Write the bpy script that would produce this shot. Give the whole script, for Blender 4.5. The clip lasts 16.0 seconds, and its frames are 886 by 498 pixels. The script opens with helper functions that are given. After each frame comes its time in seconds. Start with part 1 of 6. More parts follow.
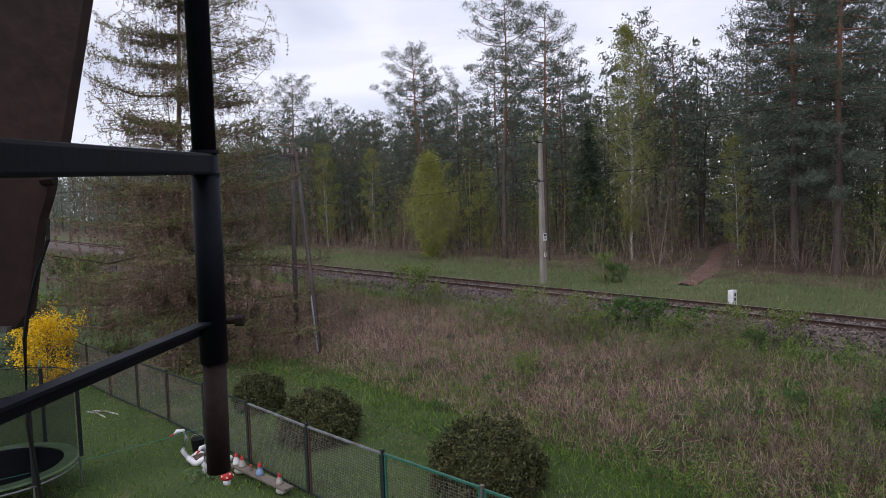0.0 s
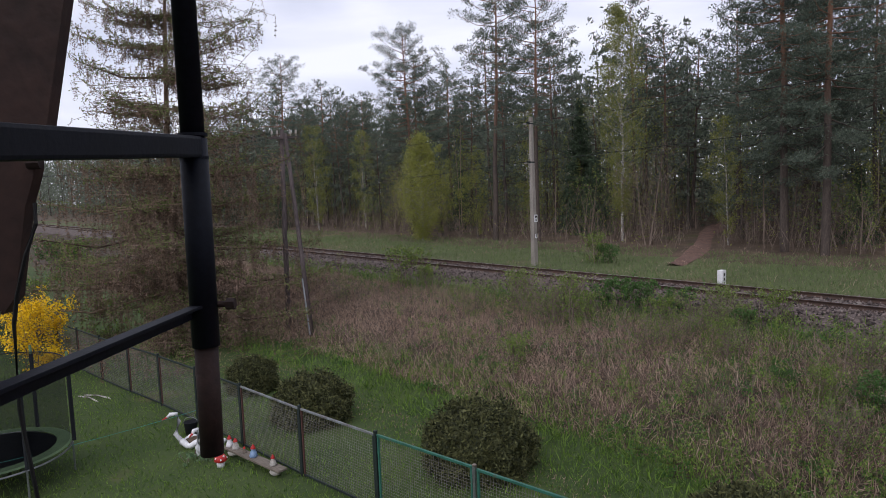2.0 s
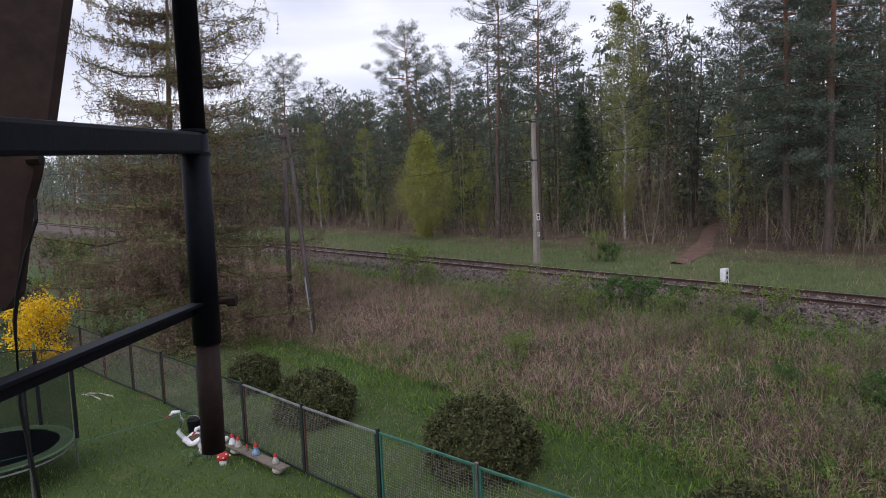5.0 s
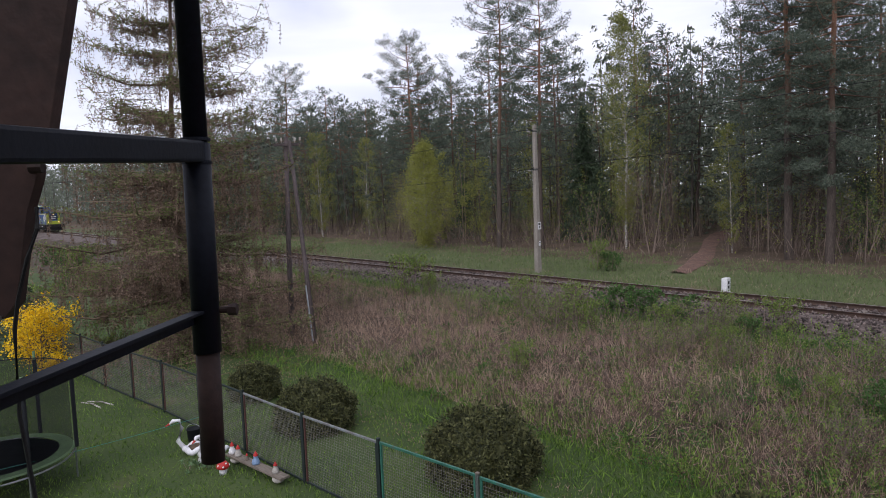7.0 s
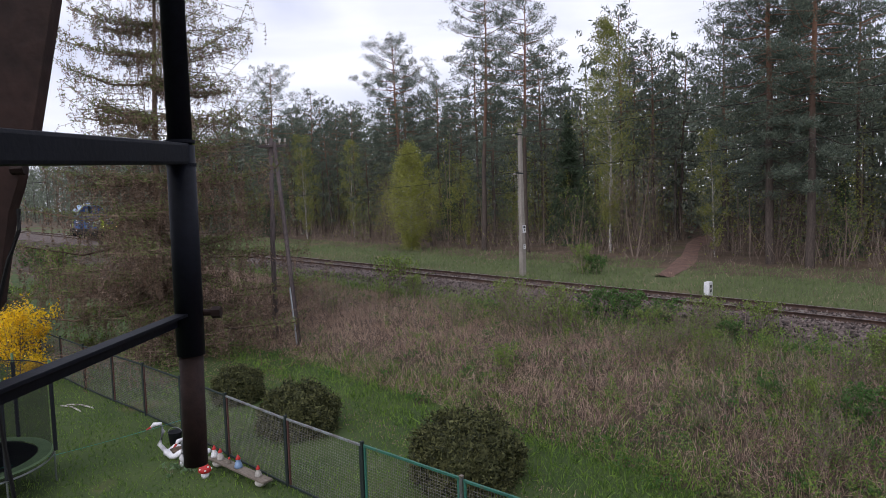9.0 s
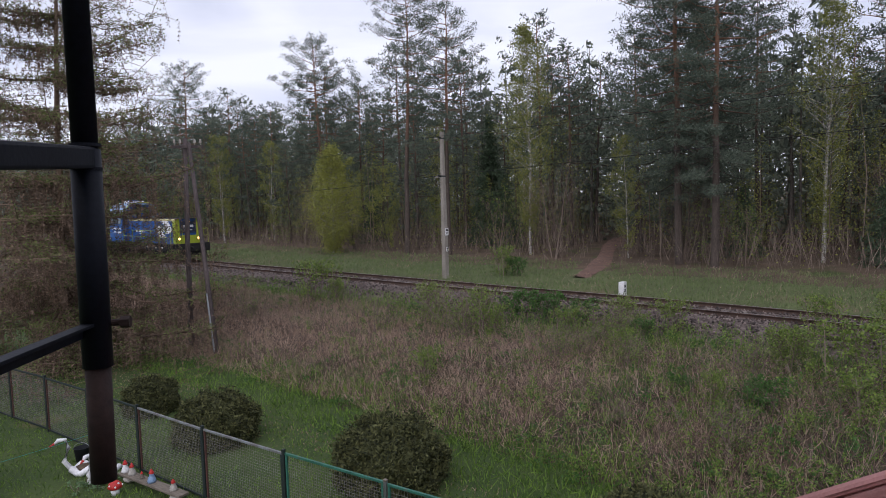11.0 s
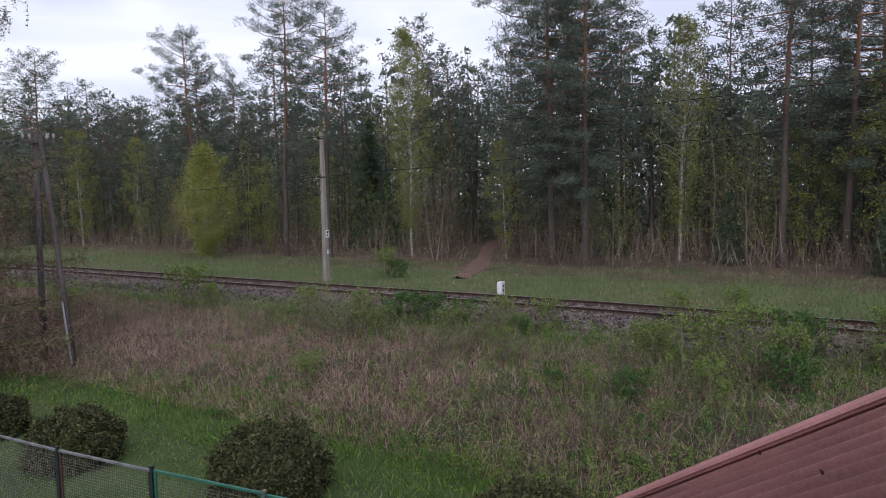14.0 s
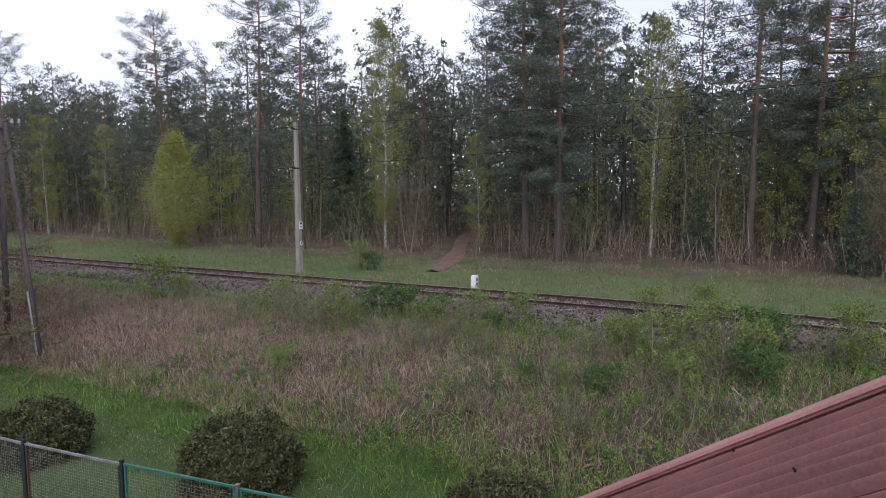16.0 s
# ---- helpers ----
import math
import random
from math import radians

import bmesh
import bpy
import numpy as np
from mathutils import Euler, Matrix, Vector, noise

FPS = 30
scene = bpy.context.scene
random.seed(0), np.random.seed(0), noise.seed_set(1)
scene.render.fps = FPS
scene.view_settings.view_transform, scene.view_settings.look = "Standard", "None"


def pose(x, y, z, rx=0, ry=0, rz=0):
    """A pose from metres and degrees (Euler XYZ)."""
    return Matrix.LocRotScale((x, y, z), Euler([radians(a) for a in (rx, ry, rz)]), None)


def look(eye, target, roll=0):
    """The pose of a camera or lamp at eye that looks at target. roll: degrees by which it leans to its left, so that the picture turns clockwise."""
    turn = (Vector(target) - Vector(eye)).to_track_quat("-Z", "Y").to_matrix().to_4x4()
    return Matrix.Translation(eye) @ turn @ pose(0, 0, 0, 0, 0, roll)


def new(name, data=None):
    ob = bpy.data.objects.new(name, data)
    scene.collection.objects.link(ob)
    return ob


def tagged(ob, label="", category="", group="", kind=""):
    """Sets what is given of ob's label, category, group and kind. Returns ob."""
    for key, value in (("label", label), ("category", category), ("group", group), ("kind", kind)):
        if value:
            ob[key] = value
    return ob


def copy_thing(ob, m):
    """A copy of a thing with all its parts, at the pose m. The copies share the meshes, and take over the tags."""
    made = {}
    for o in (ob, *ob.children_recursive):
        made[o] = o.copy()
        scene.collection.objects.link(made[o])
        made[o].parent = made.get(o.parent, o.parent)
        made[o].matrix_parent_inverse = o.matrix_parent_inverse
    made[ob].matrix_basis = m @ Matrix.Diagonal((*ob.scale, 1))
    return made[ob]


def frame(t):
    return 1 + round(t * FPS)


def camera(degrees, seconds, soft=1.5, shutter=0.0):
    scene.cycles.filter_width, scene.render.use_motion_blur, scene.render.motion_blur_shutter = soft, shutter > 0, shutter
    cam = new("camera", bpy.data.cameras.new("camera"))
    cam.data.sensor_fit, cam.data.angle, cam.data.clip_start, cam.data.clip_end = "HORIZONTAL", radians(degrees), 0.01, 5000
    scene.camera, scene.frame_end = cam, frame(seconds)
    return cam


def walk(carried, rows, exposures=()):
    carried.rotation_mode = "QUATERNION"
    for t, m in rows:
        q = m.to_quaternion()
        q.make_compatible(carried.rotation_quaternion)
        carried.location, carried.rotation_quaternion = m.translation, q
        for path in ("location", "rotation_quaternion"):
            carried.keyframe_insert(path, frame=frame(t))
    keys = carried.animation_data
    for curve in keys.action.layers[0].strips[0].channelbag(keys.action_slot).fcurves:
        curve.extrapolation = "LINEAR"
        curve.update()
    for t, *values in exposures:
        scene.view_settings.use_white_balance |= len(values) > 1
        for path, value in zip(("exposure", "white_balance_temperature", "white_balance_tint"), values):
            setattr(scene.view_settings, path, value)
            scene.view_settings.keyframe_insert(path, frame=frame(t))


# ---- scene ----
cam = camera(67.93, 16.0, soft=0.8, shutter=0.25)
PATH = [
    (0.0, pose(0.000, 0.000, 5.900, 86.45, 2.00, -0.10)),
    (0.5, pose(-0.000, 0.003, 5.899, 86.05, 1.86, 0.22)),
    (1.0, pose(-0.001, 0.002, 5.899, 85.64, 2.53, -0.53)),
    (1.5, pose(-0.001, 0.006, 5.899, 85.03, 2.43, -1.70)),
    (2.0, pose(-0.000, 0.000, 5.900, 84.85, 2.30, -0.89)),
    (2.5, pose(-0.001, 0.003, 5.899, 84.75, 2.28, -0.81)),
    (3.0, pose(-0.002, 0.006, 5.899, 84.91, 2.40, -0.47)),
    (3.5, pose(-0.004, 0.011, 5.897, 84.76, 2.50, -0.30)),
    (4.0, pose(-0.000, 0.008, 5.896, 84.51, 2.37, -0.61)),
    (6.5, pose(0.001, 0.005, 5.896, 85.35, 2.31, -0.70)),
    (7.0, pose(0.000, 0.009, 5.896, 85.49, 2.20, -0.58)),
    (7.5, pose(0.001, 0.004, 5.896, 85.54, 2.20, -0.68)),
    (8.0, pose(0.000, 0.008, 5.896, 85.49, 2.15, -0.67)),
    (10.5, pose(0.007, -0.014, 5.904, 86.01, 1.64, -6.60)),
    (11.0, pose(0.010, -0.018, 5.905, 85.72, 1.71, -8.55)),
    (11.5, pose(0.012, -0.033, 5.910, 85.83, 1.20, -10.03)),
    (12.0, pose(0.012, -0.034, 5.913, 85.99, 1.23, -10.84)),
    (12.5, pose(0.008, -0.031, 5.914, 86.17, 1.27, -11.53)),
    (13.0, pose(0.007, -0.020, 5.913, 86.07, 1.36, -12.11)),
    (13.5, pose(0.005, -0.006, 5.911, 86.12, 1.66, -14.85)),
    (14.0, pose(0.025, 0.015, 5.889, 85.63, 1.39, -18.83)),
    (14.5, pose(-0.020, 0.004, 5.914, 84.79, 1.09, -20.05)),
    (15.0, pose(-0.021, 0.012, 5.924, 84.56, 0.42, -20.28)),
    (15.5, pose(-0.029, 0.010, 5.925, 84.75, 0.20, -20.96)),
    (16.0, pose(-0.038, 0.014, 5.926, 84.94, 0.50, -21.11)),
]
walk(cam, PATH, [(0.0, 0.15, 6450, 15), (4.0, 0.17, 6450, 15), (6.5, 0.29, 6450, 15), (8.2, 0.31, 6450, 15), (10.5, 0.17, 6400, 15), (13.5, 0.17, 6300, 15), (14.5, 0.36, 6250, 15), (16.0, 0.53, 6200, 15)])

# ---- world and light: a bright overcast sky, a wide weak sun ----
def make_world():
    w = bpy.data.worlds.new("overcast")
    w.use_nodes = True
    scene.world = w
    nt = w.node_tree
    bg = nt.nodes["Background"]
    sky = nt.nodes.new("ShaderNodeTexSky")
    sky.sky_type, sky.sun_disc = "NISHITA", False
    sky.sun_elevation, sky.sun_rotation = radians(50), radians(200)
    dim = nt.nodes.new("ShaderNodeMix")
    dim.data_type = "RGBA"
    dim.blend_type = "MULTIPLY"
    dim.inputs[0].default_value = 1.0
    dim.inputs[7].default_value = (0.1, 0.1, 0.1, 1)
    nt.links.new(sky.outputs[0], dim.inputs[6])
    co = nt.nodes.new("ShaderNodeTexCoord")
    mp = nt.nodes.new("ShaderNodeMapping")
    mp.inputs["Scale"].default_value = (1.0, 1.0, 3.6)
    no = nt.nodes.new("ShaderNodeTexNoise")
    no.inputs["Scale"].default_value, no.inputs["Detail"].default_value = 2.3, 5
    no.inputs["Distortion"].default_value = 0.5
    ra = nt.nodes.new("ShaderNodeValToRGB")
    ra.color_ramp.elements[0].position, ra.color_ramp.elements[1].position = 0.36, 0.62
    ra.color_ramp.elements[0].color = (0.66, 0.70, 0.83, 1)
    ra.color_ramp.elements[1].color = (0.91, 0.94, 1.05, 1)
    mix = nt.nodes.new("ShaderNodeMix")
    mix.data_type = "RGBA"
    mix.inputs[0].default_value = 0.88
    nt.links.new(co.outputs["Generated"], mp.inputs[0])
    nt.links.new(mp.outputs[0], no.inputs["Vector"])
    nt.links.new(no.outputs[0], ra.inputs[0])
    nt.links.new(dim.outputs[2], mix.inputs[6])
    nt.links.new(ra.outputs[0], mix.inputs[7])
    nt.links.new(mix.outputs[2], bg.inputs[0])
    bg.inputs[1].default_value = SKY
    sun = bpy.data.lights.new("sun", "SUN")
    sun.energy, sun.angle, sun.color = SUN, radians(60), (1.0, 0.98, 0.95)
    so = new("sun", sun)
    so.matrix_world = look((-20, -40, 60), (10, 20, 0))


SKY, SUN = 1.0, 1.4
ROOF_AT, ROOF_FALL, ROOF_ACROSS = (2.577, 2.668, 4.558), (-0.228, 0.787, -0.573), (-0.874, -0.424, -0.235)
make_world()
scene.view_settings.exposure = 0.0


# ---- materials ----
def mat(name, a, b=None, rough=0.8, metal=0.0, scale=4.0, fine=40.0, bump=0.3, spec=0.3, stretch=(1, 1, 1), island=0.0, thin=0.0, objrand=0.0, c=None, wear=0.0):
    """Two tones mixed by noise at two scales; island varies each loose leaf, thin lets light through a leaf, c is a third worn tone."""
    m = bpy.data.materials.new(name)
    m.use_nodes = True
    nt = m.node_tree
    N, L = nt.nodes, nt.links
    bs = N["Principled BSDF"]
    b = b or tuple(v * 0.65 for v in a)
    co = N.new("ShaderNodeTexCoord")
    mp = N.new("ShaderNodeMapping")
    mp.inputs["Scale"].default_value = stretch
    L.new(co.outputs["Object"], mp.inputs[0])
    n1, n2 = N.new("ShaderNodeTexNoise"), N.new("ShaderNodeTexNoise")
    n1.inputs["Scale"].default_value, n1.inputs["Detail"].default_value = scale, 4
    n2.inputs["Scale"].default_value, n2.inputs["Detail"].default_value = fine, 3
    for n in (n1, n2):
        L.new(mp.outputs[0], n.inputs["Vector"])
    mean = N.new("ShaderNodeMath")
    mean.operation = "MULTIPLY_ADD"
    mean.inputs[1].default_value = 0.5
    half = N.new("ShaderNodeMath")
    half.operation = "MULTIPLY"
    half.inputs[1].default_value = 0.5
    L.new(n2.outputs[0], half.inputs[0])
    L.new(n1.outputs[0], mean.inputs[0])
    L.new(half.outputs[0], mean.inputs[2])
    fac = mean.outputs[0]
    if island or objrand:
        src = N.new("ShaderNodeNewGeometry").outputs["Random Per Island"] if island else N.new("ShaderNodeObjectInfo").outputs["Random"]
        mm = N.new("ShaderNodeMix")
        mm.inputs[0].default_value = island or objrand
        L.new(fac, mm.inputs[2])
        L.new(src, mm.inputs[3])
        fac = mm.outputs[0]
    ra = N.new("ShaderNodeValToRGB")
    lo, hi = (0.15, 0.85) if (island or objrand) else (0.36, 0.64)
    ra.color_ramp.elements[0].position, ra.color_ramp.elements[1].position = lo, hi
    ra.color_ramp.elements[0].color, ra.color_ramp.elements[1].color = (*b, 1), (*a, 1)
    L.new(fac, ra.inputs[0])
    col = ra.outputs[0]
    if c:
        n3 = N.new("ShaderNodeTexNoise")
        n3.inputs["Scale"].default_value, n3.inputs["Detail"].default_value = scale * 0.37, 6
        L.new(mp.outputs[0], n3.inputs["Vector"])
        r3 = N.new("ShaderNodeValToRGB")
        r3.color_ramp.elements[0].position, r3.color_ramp.elements[1].position = 0.62 - wear, 0.72 - wear
        L.new(n3.outputs[0], r3.inputs[0])
        m3 = N.new("ShaderNodeMix")
        m3.data_type = "RGBA"
        L.new(r3.outputs[0], m3.inputs[0])
        L.new(col, m3.inputs[6])
        m3.inputs[7].default_value = (*c, 1)
        col = m3.outputs[2]
    L.new(col, bs.inputs["Base Color"])
    bs.inputs["Roughness"].default_value, bs.inputs["Metallic"].default_value = rough, metal
    bs.inputs["Specular IOR Level"].default_value = spec
    if bump:
        bu = N.new("ShaderNodeBump")
        bu.inputs["Strength"].default_value, bu.inputs["Distance"].default_value = bump, 0.01
        L.new(n2.outputs[0], bu.inputs["Height"])
        L.new(bu.outputs[0], bs.inputs["Normal"])
    if thin:
        tr = N.new("ShaderNodeBsdfTranslucent")
        ms = N.new("ShaderNodeMixShader")
        ms.inputs[0].default_value = thin
        L.new(col, tr.inputs[0])
        L.new(bs.outputs[0], ms.inputs[1])
        L.new(tr.outputs[0], ms.inputs[2])
        L.new(ms.outputs[0], N["Material Output"].inputs[0])
    return m


def glow(name, colour, strength):
    m = bpy.data.materials.new(name)
    m.use_nodes = True
    b = m.node_tree.nodes["Principled BSDF"]
    b.inputs["Base Color"].default_value = (*colour, 1)
    b.inputs["Emission Color"].default_value = (*colour, 1)
    b.inputs["Emission Strength"].default_value = strength
    return m


def bark_by_height(name, low, high, z0, z1, stretch=(1, 1, 0.25)):
    """Bark that turns from one colour to another up the trunk, as pines do."""
    m = mat(name, low, tuple(v * 0.5 for v in low), 0.95, scale=6, fine=25, bump=0.8, stretch=stretch)
    nt = m.node_tree
    N, L = nt.nodes, nt.links
    bs = N["Principled BSDF"]
    old = bs.inputs["Base Color"].links[0].from_socket
    co = N["Texture Coordinate"]
    sep = N.new("ShaderNodeSeparateXYZ")
    L.new(co.outputs["Object"], sep.inputs[0])
    mr = N.new("ShaderNodeMapRange")
    mr.inputs[1].default_value, mr.inputs[2].default_value = z0, z1
    L.new(sep.outputs[2], mr.inputs[0])
    mx = N.new("ShaderNodeMix")
    mx.data_type = "RGBA"
    L.new(mr.outputs[0], mx.inputs[0])
    L.new(old, mx.inputs[6])
    mx.inputs[7].default_value = (*high, 1)
    L.new(mx.outputs[2], bs.inputs["Base Color"])
    return m


